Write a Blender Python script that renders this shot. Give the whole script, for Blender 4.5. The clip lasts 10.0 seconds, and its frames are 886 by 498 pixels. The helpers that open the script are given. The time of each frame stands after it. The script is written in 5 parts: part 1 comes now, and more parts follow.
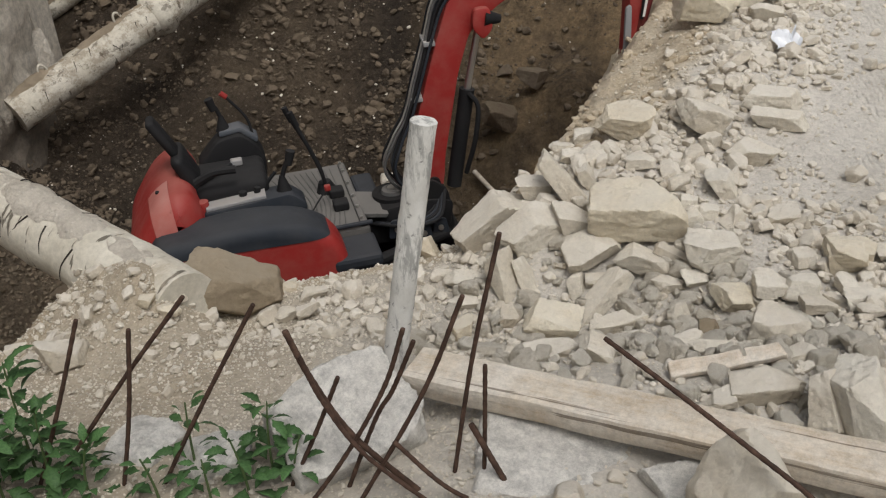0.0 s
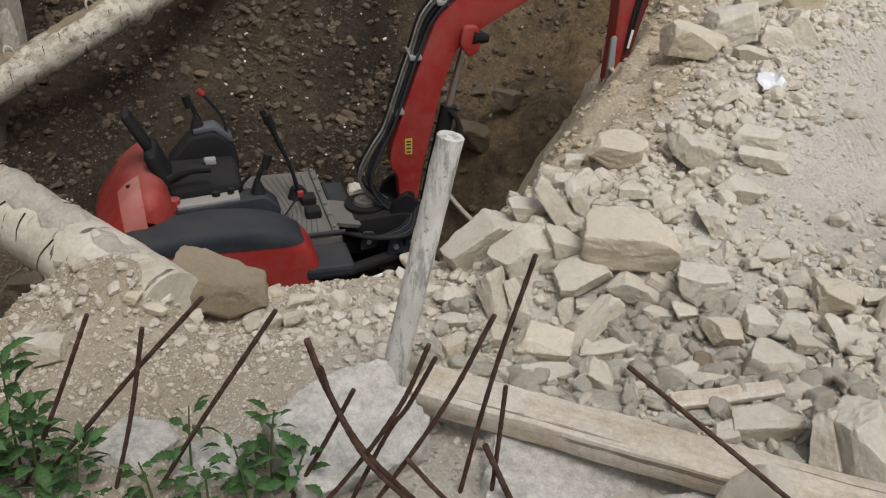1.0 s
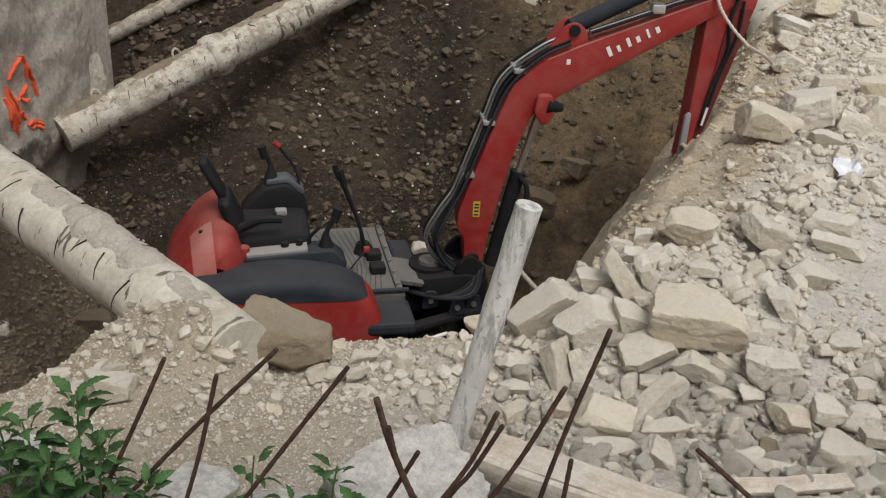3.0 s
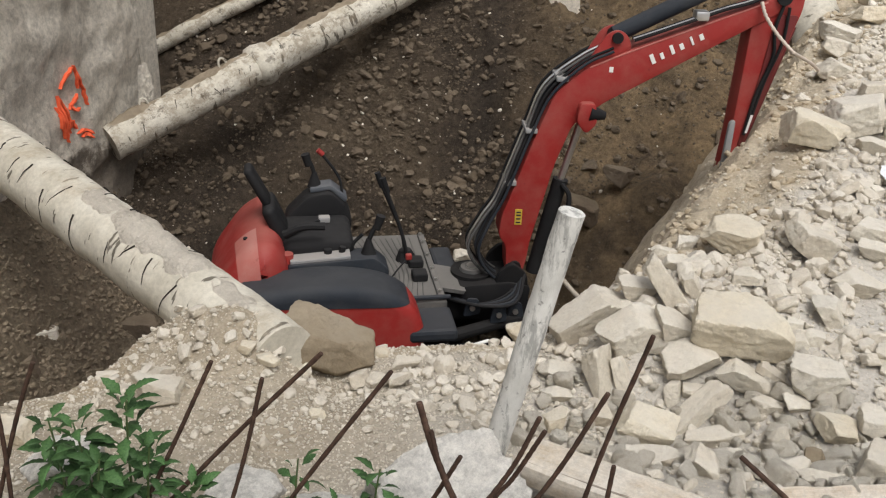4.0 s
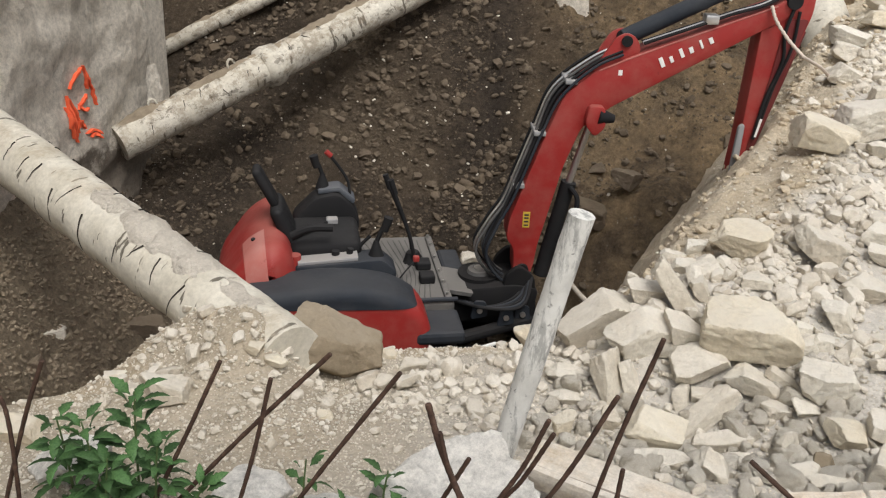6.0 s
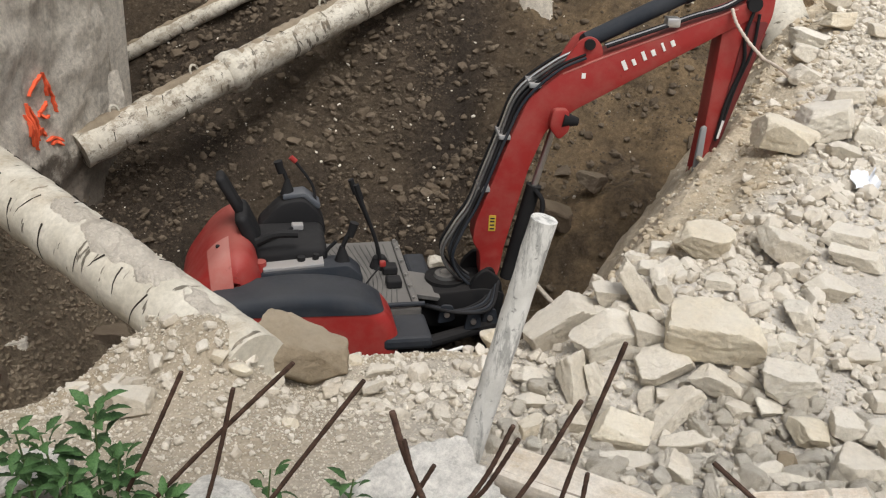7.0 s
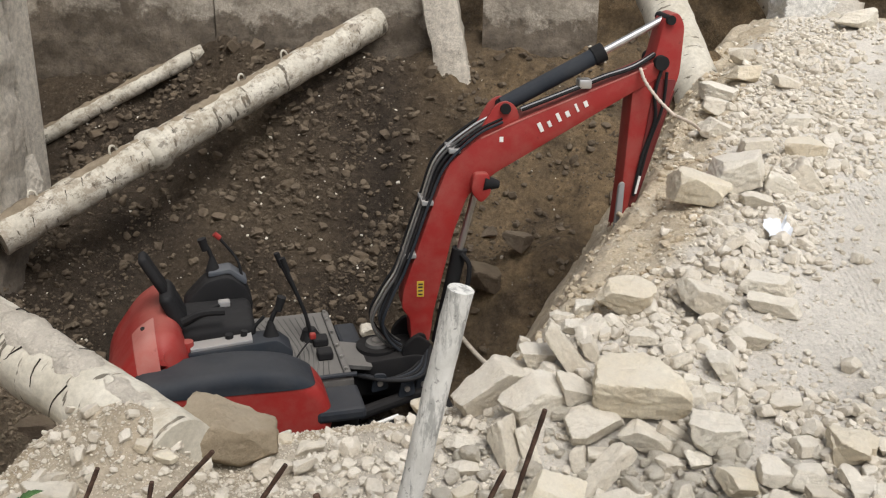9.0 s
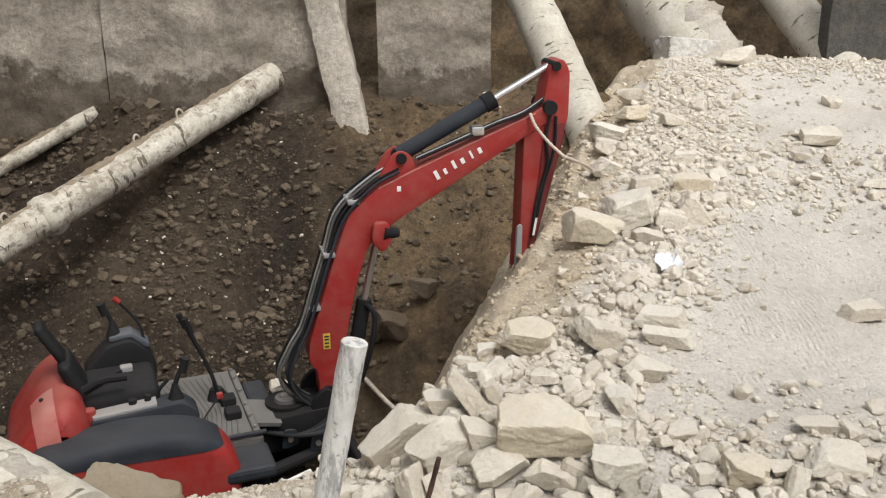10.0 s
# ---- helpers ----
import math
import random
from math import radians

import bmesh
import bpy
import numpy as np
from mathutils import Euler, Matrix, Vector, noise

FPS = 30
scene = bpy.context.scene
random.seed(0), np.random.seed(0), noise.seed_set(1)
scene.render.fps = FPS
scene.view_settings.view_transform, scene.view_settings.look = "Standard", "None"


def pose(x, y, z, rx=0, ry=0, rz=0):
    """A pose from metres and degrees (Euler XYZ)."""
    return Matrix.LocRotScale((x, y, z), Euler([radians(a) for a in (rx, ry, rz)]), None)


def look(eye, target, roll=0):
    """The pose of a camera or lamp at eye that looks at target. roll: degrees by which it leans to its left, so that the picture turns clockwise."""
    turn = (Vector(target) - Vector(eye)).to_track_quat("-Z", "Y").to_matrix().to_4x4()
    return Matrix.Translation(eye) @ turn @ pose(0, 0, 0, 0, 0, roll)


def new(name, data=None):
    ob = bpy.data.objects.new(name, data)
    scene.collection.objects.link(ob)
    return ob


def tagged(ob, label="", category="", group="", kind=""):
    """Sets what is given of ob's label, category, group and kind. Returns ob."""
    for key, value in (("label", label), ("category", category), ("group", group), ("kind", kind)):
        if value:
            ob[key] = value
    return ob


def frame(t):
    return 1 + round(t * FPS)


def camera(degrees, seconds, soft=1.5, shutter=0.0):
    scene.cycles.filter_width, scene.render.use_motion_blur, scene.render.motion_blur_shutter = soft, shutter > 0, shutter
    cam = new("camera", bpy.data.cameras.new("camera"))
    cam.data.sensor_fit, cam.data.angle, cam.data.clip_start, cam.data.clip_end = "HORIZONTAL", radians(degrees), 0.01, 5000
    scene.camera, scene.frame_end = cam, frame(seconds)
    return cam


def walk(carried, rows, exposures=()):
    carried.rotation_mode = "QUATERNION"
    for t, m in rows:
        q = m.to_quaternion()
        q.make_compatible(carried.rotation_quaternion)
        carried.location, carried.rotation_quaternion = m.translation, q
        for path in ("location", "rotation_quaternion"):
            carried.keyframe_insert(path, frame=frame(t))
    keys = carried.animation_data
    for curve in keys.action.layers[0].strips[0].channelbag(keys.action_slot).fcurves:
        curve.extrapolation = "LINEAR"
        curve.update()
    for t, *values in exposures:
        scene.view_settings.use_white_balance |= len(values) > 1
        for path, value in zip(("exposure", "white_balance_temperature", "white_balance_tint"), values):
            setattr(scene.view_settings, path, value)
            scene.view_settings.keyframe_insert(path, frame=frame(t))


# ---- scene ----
cam = camera(48.1, 10.0, 1.2)
PATH = [
    (0, (0.604, 0.036, 2.466), (0.415, 1.769, 1.487), -5.1),
    (0.5, (0.412, 0.046, 2.513), (0.349, 1.842, 1.635), -1.2),
    (1, (0.274, 0.05, 2.464), (0.229, 1.806, 1.507), 1.1),
    (1.5, (0.261, 0.026, 2.461), (0.225, 1.797, 1.533), 2.7),
    (2, (0.272, 0.02, 2.471), (0.24, 1.807, 1.574), 2.5),
    (2.5, (0.224, 0.014, 2.495), (0.124, 1.813, 1.627), 3.5),
    (3, (0.201, 0.027, 2.495), (0.041, 1.829, 1.641), 3.2),
    (4.5, (0.197, -0.015, 2.496), (-0.064, 1.784, 1.661), 2.3),
    (5, (0.195, -0.021, 2.492), (-0.069, 1.78, 1.664), 2.4),
    (5.5, (0.179, -0.006, 2.486), (-0.089, 1.79, 1.648), 2.5),
    (7, (0.205, 0.018, 2.497), (0.01, 1.827, 1.668), 2.6),
    (7.5, (0.213, 0.037, 2.5), (0.043, 1.852, 1.676), 2.5),
    (8, (0.218, 0.038, 2.499), (0.07, 1.859, 1.685), 2.2),
    (8.5, (0.227, 0.033, 2.502), (0.101, 1.861, 1.7), 1.8),
    (9, (0.281, 0.029, 2.549), (0.203, 1.896, 1.835), 0.8),
    (9.5, (0.332, 0.004, 2.573), (0.347, 1.89, 1.907), -0.3),
    (10, (0.375, -0.022, 2.595), (0.468, 1.875, 1.967), -0.6),
]
walk(cam, [(t, look(eye, target, roll)) for t, eye, target, roll in PATH], [(0, -0.53), (3, -0.52), (4.5, -0.1), (8, -0.1), (10, -0.11)])
# ---- light ----
world = bpy.data.worlds.new("sky")
scene.world = world
world.use_nodes = True
wn = world.node_tree
sky = wn.nodes.new("ShaderNodeTexSky")
sky.sky_type, sky.sun_disc = "NISHITA", False
SUN_ELEV, SUN_TURN = 60.0, 152.0
sky.sun_elevation, sky.sun_rotation = radians(SUN_ELEV), radians(SUN_TURN)
sky.air_density, sky.dust_density, sky.ozone_density = 1.0, 6.0, 1.0
veil = wn.nodes.new("ShaderNodeHueSaturation")  # a thin white cloud cover
veil.inputs["Saturation"].default_value = 0.3
wn.links.new(sky.outputs[0], veil.inputs["Color"])
wn.links.new(veil.outputs[0], wn.nodes["Background"].inputs[0])
wn.nodes["Background"].inputs[1].default_value = 0.14
sun = new("sun", bpy.data.lights.new("sun", "SUN"))
sun.data.energy, sun.data.angle, sun.data.color = 1.72, radians(28), (1.0, 0.985, 0.965)
_a = radians(SUN_TURN)
sun.matrix_world = look(Vector((math.sin(_a) * math.cos(radians(SUN_ELEV)), math.cos(_a) * math.cos(radians(SUN_ELEV)), math.sin(radians(SUN_ELEV)))) * 60, (0, 0, 0))


# ---- materials ----
class Nodes:
    """A short way to write node trees."""

    def __init__(self, name, rough=0.9, metal=0.0, spec=0.3):
        self.m = bpy.data.materials.new(name)
        self.m.use_nodes = True
        self.t = self.m.node_tree
        self.b = self.t.nodes["Principled BSDF"]
        self.set(self.b, "Roughness", rough)
        self.set(self.b, "Metallic", metal)
        self.set(self.b, "Specular IOR Level", spec)
        self.co = self.t.nodes.new("ShaderNodeTexCoord").outputs["Object"]

    def set(self, node, key, value):
        sock = node.inputs[key]
        if hasattr(value, "is_output"):
            self.t.links.new(value, sock)
        else:
            sock.default_value = (*value, 1.0) if isinstance(value, tuple) and len(value) == 3 and sock.type == "RGBA" else value

    def node(self, kind, **inputs):
        n = self.t.nodes.new(kind)
        for key, value in inputs.items():
            self.set(n, key.replace("_", " "), value)
        return n

    def shifted(self):
        """Object coordinates moved by the object's own random number, so that no two pieces look alike."""
        r = self.t.nodes.new("ShaderNodeObjectInfo").outputs["Random"]
        k = self.node("ShaderNodeMath", Value=r)
        k.operation = "MULTIPLY"
        k.inputs[1].default_value = 37.0
        v = self.t.nodes.new("ShaderNodeVectorMath")
        v.operation = "ADD"
        self.t.links.new(self.co, v.inputs[0])
        self.t.links.new(k.outputs[0], v.inputs[1])
        self.co = v.outputs[0]
        return self

    def noise(self, scale, detail=5.0, rough=0.6, stretch=None):
        co = self.co
        if stretch:
            mp = self.t.nodes.new("ShaderNodeMapping")
            mp.inputs["Scale"].default_value = stretch
            self.t.links.new(co, mp.inputs[0])
            co = mp.outputs[0]
        return self.node("ShaderNodeTexNoise", Vector=co, Scale=scale, Detail=detail, Roughness=rough).outputs[0]

    def voronoi(self, scale, feature="F1"):
        n = self.node("ShaderNodeTexVoronoi", Vector=self.co, Scale=scale)
        n.feature = feature
        return n

    def ramp(self, fac, *stops):
        n = self.node("ShaderNodeValToRGB", Fac=fac)
        el = n.color_ramp.elements
        while len(el) < len(stops):
            el.new(0.5)
        for e, (at, col) in zip(el, stops):
            e.position = at
            e.color = (*col, 1.0) if isinstance(col, tuple) else (col, col, col, 1.0)
        return n.outputs[0]

    def mix(self, fac, a, b, mode="MIX"):
        n = self.t.nodes.new("ShaderNodeMix")
        n.data_type, n.blend_type = "RGBA", mode
        for sock, v in ((n.inputs[0], fac), (n.inputs[6], a), (n.inputs[7], b)):
            if hasattr(v, "is_output"):
                self.t.links.new(v, sock)
            else:
                sock.default_value = (*v, 1.0) if isinstance(v, tuple) else v
        return n.outputs[2]

    def up(self, lo=0.55, hi=0.9):
        """How far a face looks up: dust lies there."""
        g = self.t.nodes.new("ShaderNodeNewGeometry")
        s = self.t.nodes.new("ShaderNodeSeparateXYZ")
        self.t.links.new(g.outputs["Normal"], s.inputs[0])
        return self.ramp(s.outputs[2], (lo, 0.0), (hi, 1.0))

    def island(self):
        return self.t.nodes.new("ShaderNodeNewGeometry").outputs["Random Per Island"]

    def times(self, a, b):
        n = self.t.nodes.new("ShaderNodeMath")
        n.operation = "MULTIPLY"
        for s, v in zip(n.inputs, (a, b)):
            if hasattr(v, "is_output"):
                self.t.links.new(v, s)
            else:
                s.default_value = v
        return n.outputs[0]

    def bump(self, height, strength=0.5, distance=0.01):
        n = self.node("ShaderNodeBump", Height=height, Strength=strength, Distance=distance)
        if self.b.inputs["Normal"].is_linked:
            self.t.links.new(self.b.inputs["Normal"].links[0].from_socket, n.inputs["Normal"])
        self.set(self.b, "Normal", n.outputs[0])
        return self

    def colour(self, c):
        self.set(self.b, "Base Color", c)
        return self


def m_ground():
    k = Nodes("pale_rubble_dust", 0.95, spec=0.15)
    sx = k.t.nodes.new("ShaderNodeSeparateXYZ")
    k.t.links.new(k.co, sx.inputs[0])
    zone = k.node("ShaderNodeMapRange", Value=sx.outputs[0])
    zone.inputs["From Min"].default_value, zone.inputs["From Max"].default_value = -0.9, 0.5
    big = k.mix(zone.outputs[0], k.ramp(k.noise(0.9, 4), (0.3, (0.46, 0.385, 0.285)), (0.7, (0.59, 0.52, 0.415))), k.ramp(k.noise(0.9, 4), (0.3, (0.66, 0.61, 0.53)), (0.7, (0.79, 0.745, 0.67))))
    fine = k.ramp(k.noise(24, 9, 0.82), (0.3, 0.74), (0.68, 1.1))
    c = k.mix(1.0, big, fine, "MULTIPLY")
    v = k.voronoi(38)
    c = k.mix(k.ramp(v.outputs["Distance"], (0.05, 0.5), (0.32, 0.0)), c, (0.74, 0.7, 0.63))
    # sandy earth in the cut faces along the pit's edge
    sand = k.ramp(k.noise(3.4, 8, 0.75), (0.3, (0.48, 0.385, 0.265)), (0.5, (0.64, 0.545, 0.405)), (0.72, (0.77, 0.69, 0.55)))
    sand = k.mix(1.0, sand, k.ramp(k.noise(24, 9, 0.82), (0.3, 0.62), (0.68, 1.1)), "MULTIPLY")
    cut = k.t.nodes.new("ShaderNodeAttribute")
    cut.attribute_name = "earth"
    c = k.mix(cut.outputs["Fac"], c, sand)
    k.colour(c)
    # prints of a wheel machine pressed into the dust
    print_mask = k.t.nodes.new("ShaderNodeAttribute")
    print_mask.attribute_name = "tread"
    wave = k.node("ShaderNodeTexWave", Vector=k.co, Scale=9.0, Distortion=3.5, Detail=2.0)
    k.bump(k.times(print_mask.outputs["Fac"], wave.outputs["Fac"]), 0.8, 0.012)
    k.bump(k.noise(8, 9, 0.78), 1.0, 0.03)
    k.bump(v.outputs["Distance"], 0.6, -0.014)
    return k.bump(k.noise(60, 7, 0.8), 0.9, 0.008).m


def m_soil():
    k = Nodes("dark_pit_soil", 0.95, spec=0.15)
    big = k.ramp(k.noise(0.55, 5, 0.6), (0.33, (0.062, 0.049, 0.038)), (0.5, (0.105, 0.081, 0.059)), (0.68, (0.17, 0.13, 0.088)))
    sx = k.t.nodes.new("ShaderNodeSeparateXYZ")
    k.t.links.new(k.co, sx.inputs[0])
    zone = k.node("ShaderNodeMapRange", Value=sx.outputs[0])
    zone.inputs["From Min"].default_value, zone.inputs["From Max"].default_value = -0.7, 0.7
    big = k.mix(k.times(zone.outputs[0], k.ramp(k.noise(1.6, 6, 0.7), (0.35, 0.15), (0.6, 0.95))), big, (0.37, 0.265, 0.155))
    west = k.node("ShaderNodeMapRange", Value=sx.outputs[0])
    west.inputs["From Min"].default_value, west.inputs["From Max"].default_value = -2.3, -2.9
    near = k.node("ShaderNodeMapRange", Value=sx.outputs[1])
    near.inputs["From Min"].default_value, near.inputs["From Max"].default_value = 7.6, 6.6
    big = k.mix(k.times(k.times(west.outputs[0], near.outputs[0]), 0.85), big, (0.36, 0.29, 0.205))
    fine = k.ramp(k.noise(15, 10, 0.85), (0.3, 0.3), (0.5, 0.85), (0.72, 1.5))
    c = k.mix(1.0, big, fine, "MULTIPLY")
    v = k.voronoi(26)
    pick = k.times(k.ramp(v.outputs["Distance"], (0.16, 1.0), (0.3, 0.0)), k.ramp(v.outputs["Color"], (0.72, 0.0), (0.8, 0.8)))
    c = k.mix(pick, c, (0.27, 0.23, 0.18))
    k.colour(c)
    k.bump(k.noise(5, 9, 0.78), 1.0, 0.12)
    k.bump(v.outputs["Distance"], 0.6, -0.03)
    return k.bump(k.noise(30, 9, 0.82), 1.0, 0.035).m


def m_stone(name, lo, hi, dust=(0.62, 0.59, 0.53), loose=False):
    k = Nodes(name, 0.92, spec=0.2)
    if not loose:
        k.shifted()
    c = k.ramp(k.noise(3.2, 6, 0.65), (0.3, lo), (0.7, hi))
    tone = k.island() if loose else k.t.nodes.new("ShaderNodeObjectInfo").outputs["Random"]
    c = k.mix(1.0, c, k.ramp(tone, (0.0, (0.88, 0.85, 0.8)), (0.4, (0.99, 0.97, 0.94)), (1.0, (1.08, 1.08, 1.07))), "MULTIPLY")
    c = k.mix(1.0, c, k.ramp(k.noise(34, 8, 0.8), (0.3, 0.84), (0.62, 1.08)), "MULTIPLY")
    c = k.mix(k.ramp(k.noise(6.5, 8, 0.8), (0.58, 0.0), (0.75, 0.16)), c, tuple(0.6 * v for v in lo))
    c = k.mix(k.times(k.up(0.35, 0.95), k.ramp(k.noise(5, 4), (0.35, 0.15), (0.65, 0.7))), c, dust)
    k.colour(c)
    k.bump(k.noise(11, 8, 0.75), 0.8, 0.022)
    k.bump(k.voronoi(30).outputs["Distance"], 0.35, -0.012)
    return k.bump(k.noise(52, 8, 0.8), 1.0, 0.012).m


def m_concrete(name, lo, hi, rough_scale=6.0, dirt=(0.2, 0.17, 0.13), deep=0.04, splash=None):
    k = Nodes(name, 0.9, spec=0.2)
    c = k.ramp(k.noise(1.3, 6, 0.65), (0.3, lo), (0.7, hi))
    c = k.mix(k.ramp(k.noise(2.6, 8, 0.75), (0.52, 0.0), (0.7, 0.6)), c, dirt)
    c = k.mix(1.0, c, k.ramp(k.noise(16, 9, 0.85), (0.36, 0.6), (0.6, 1.12)), "MULTIPLY")
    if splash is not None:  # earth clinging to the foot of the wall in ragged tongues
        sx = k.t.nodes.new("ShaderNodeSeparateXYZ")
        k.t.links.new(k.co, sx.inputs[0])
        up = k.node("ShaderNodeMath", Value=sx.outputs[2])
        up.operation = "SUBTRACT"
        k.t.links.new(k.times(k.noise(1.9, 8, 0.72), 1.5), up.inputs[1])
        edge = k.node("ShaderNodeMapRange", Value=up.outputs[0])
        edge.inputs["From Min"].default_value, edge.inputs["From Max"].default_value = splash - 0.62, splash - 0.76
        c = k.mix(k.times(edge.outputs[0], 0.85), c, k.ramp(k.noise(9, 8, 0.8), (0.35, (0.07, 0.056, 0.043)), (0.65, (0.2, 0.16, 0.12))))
    k.colour(c)
    k.bump(k.noise(rough_scale, 9, 0.75), 1.0, deep)
    return k.bump(k.noise(38, 8, 0.75), 0.8, 0.012).m


def m_pole():
    k = Nodes("chalky_painted_pole", 0.9, spec=0.15)
    c = k.ramp(k.noise(7, 6, 0.7), (0.3, (0.58, 0.57, 0.53)), (0.65, (0.78, 0.77, 0.73)))
    c = k.mix(k.ramp(k.noise(9, 7, 0.75, (2.2, 2.2, 0.5)), (0.5, 0.0), (0.6, 0.75)), c, (0.27, 0.27, 0.255))
    c = k.mix(k.ramp(k.noise(34, 5, 0.6), (0.62, 0.0), (0.68, 0.7)), c, (0.16, 0.155, 0.145))
    k.colour(c)
    k.bump(k.noise(16, 8, 0.7, (1.5, 1.5, 0.7)), 0.7, 0.012)
    return k.bump(k.noise(60, 6, 0.7), 0.5, 0.004).m


def m_strut(name="scarred_pale_strut", mud=0.0):
    k = Nodes(name, 0.85, spec=0.25)
    c = k.ramp(k.noise(2.0, 5), (0.3, (0.52, 0.48, 0.39)), (0.7, (0.73, 0.69, 0.6)))
    scar = k.ramp(k.noise(4.0, 3, 0.55, (1.0, 1.0, 4.0)), (0.63, 0.0), (0.66, 0.85))
    c = k.mix(scar, c, (0.09, 0.075, 0.055))
    dirt = k.times(k.up(0.5, 0.95), k.ramp(k.noise(3.1, 7, 0.7), (0.48, 0.0), (0.62, 0.8)))
    c = k.mix(dirt, c, (0.45, 0.39, 0.3))
    if mud:
        c = k.mix(k.ramp(k.noise(5.5, 9, 0.8), (0.47, 0.0), (0.56, mud)), c, (0.24, 0.19, 0.135))
        c = k.mix(k.ramp(k.noise(15, 6, 0.7, (1.0, 1.0, 0.6)), (0.57, 0.0), (0.62, mud)), c, (0.1, 0.08, 0.06))
    c = k.mix(1.0, c, k.ramp(k.noise(28, 7, 0.7), (0.3, 0.75), (0.65, 1.02)), "MULTIPLY")
    k.colour(c)
    k.bump(scar, 0.6, -0.012)
    return k.bump(k.noise(24, 7, 0.7), 0.5, 0.008).m


def m_paint(name, col, rough=0.42, dust=0.35, dusty=(0.42, 0.36, 0.3)):
    k = Nodes(name, rough, spec=0.4 if max(col) > 0.1 else 0.2)
    c = k.mix(k.ramp(k.noise(4.5, 6, 0.7), (0.42, 0.0), (0.75, dust)), col, dusty)
    c = k.mix(k.times(k.up(0.6, 1.0), dust), c, dusty)
    c = k.mix(k.ramp(k.noise(31, 6, 0.7), (0.62, 0.0), (0.7, 0.35)), c, tuple(v * 0.35 for v in col))
    k.colour(c)
    k.set(k.b, "Roughness", k.ramp(k.noise(9, 5), (0.3, rough), (0.7, min(1.0, rough + 0.35))))
    return k.bump(k.noise(40, 4), 0.12, 0.004).m


def m_rust():
    k = Nodes("rusty_steel", 0.85, 0.25, 0.3)
    c = k.ramp(k.noise(22, 7, 0.7), (0.3, (0.038, 0.024, 0.018)), (0.55, (0.085, 0.05, 0.036)), (0.75, (0.16, 0.1, 0.073)))
    k.colour(c)
    return k.bump(k.noise(90, 5), 0.6, 0.002).m


def m_wood(name, lo, hi):
    k = Nodes(name, 0.8, spec=0.2)
    g = k.noise(6.0, 7, 0.65, (0.25, 3.5, 3.5))
    c = k.ramp(g, (0.32, lo), (0.6, hi))
    c = k.mix(k.ramp(k.noise(4.5, 8, 0.78), (0.4, 0.0), (0.62, 0.85)), c, (0.64, 0.595, 0.525))
    c = k.mix(k.ramp(k.noise(8, 3, 0.5, (0.06, 4.0, 4.0)), (0.66, 0.0), (0.69, 0.7)), c, (0.1, 0.07, 0.045))
    k.colour(c)
    c2 = k.mix(1.0, c, k.ramp(k.noise(30, 8, 0.8), (0.3, 0.66), (0.62, 1.06)), "MULTIPLY")
    k.colour(c2)
    k.bump(k.noise(14, 8, 0.75), 0.5, 0.012)
    return k.bump(g, 0.8, 0.012).m


def m_leaf():
    k = Nodes("green_leaf", 0.62, spec=0.25)
    c = k.ramp(k.noise(14, 4), (0.3, (0.03, 0.075, 0.024)), (0.7, (0.075, 0.15, 0.05)))
    c = k.mix(1.0, c, k.ramp(k.t.nodes.new("ShaderNodeObjectInfo").outputs["Random"], (0.0, 0.7), (1.0, 1.3)), "MULTIPLY")
    k.colour(c)
    k.set(k.b, "Subsurface Weight", 0.0)
    return k.m


def m_plain(name, col, rough=0.6, metal=0.0, grain=0.25):
    k = Nodes(name, rough, metal, 0.35)
    c = k.mix(k.ramp(k.noise(18, 6, 0.7), (0.35, 0.0), (0.75, grain)), col, tuple(min(1.0, v * 1.6 + 0.06) for v in col))
    k.colour(c)
    return k.bump(k.noise(50, 4), 0.15, 0.003).m


GROUND, SOIL = m_ground(), m_soil()
LIME = m_stone("pale_limestone", (0.676, 0.61, 0.507), (0.84, 0.801, 0.703), (0.807, 0.758, 0.67))
CREAM = m_stone("cream_limestone", (0.687, 0.6, 0.458), (0.84, 0.774, 0.632), (0.785, 0.73, 0.621))
TAN = m_stone("tan_sandstone", (0.3, 0.245, 0.172), (0.42, 0.352, 0.26), (0.39, 0.332, 0.25))
RUBBLE = m_stone("loose_rubble", (0.654, 0.594, 0.496), (0.839, 0.785, 0.687), (0.807, 0.758, 0.67), loose=True)
CLOD = m_stone("loose_earth_stones", (0.08, 0.062, 0.046), (0.2, 0.16, 0.116), (0.165, 0.128, 0.092), loose=True)
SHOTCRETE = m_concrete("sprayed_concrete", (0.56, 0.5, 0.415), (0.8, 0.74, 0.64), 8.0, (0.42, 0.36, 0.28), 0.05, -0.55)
SANDY = m_stone("sandy_clods", (0.46, 0.37, 0.255), (0.7, 0.61, 0.47), (0.62, 0.54, 0.41), loose=True)
PITSTONE = m_stone("brown_pit_gravel", (0.15, 0.118, 0.082), (0.32, 0.265, 0.195), (0.24, 0.19, 0.135), loose=True)
# darker base than sprayed_concrete, with brown stain patches and earth at the foot
DARKER_STAINED = m_concrete("darker_stained_concrete", (0.33, 0.285, 0.23), (0.62, 0.56, 0.47), 6.0, (0.22, 0.18, 0.135), 0.06, 0.98)
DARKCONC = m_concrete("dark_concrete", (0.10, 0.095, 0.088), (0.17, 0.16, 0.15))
WHITECONC = m_concrete("broken_concrete", (0.72, 0.69, 0.63), (0.83, 0.81, 0.76), 10, (0.64, 0.6, 0.53), 0.03)
STRUT = m_strut()
MUDDY = m_strut("mud_spattered_strut", 0.6)
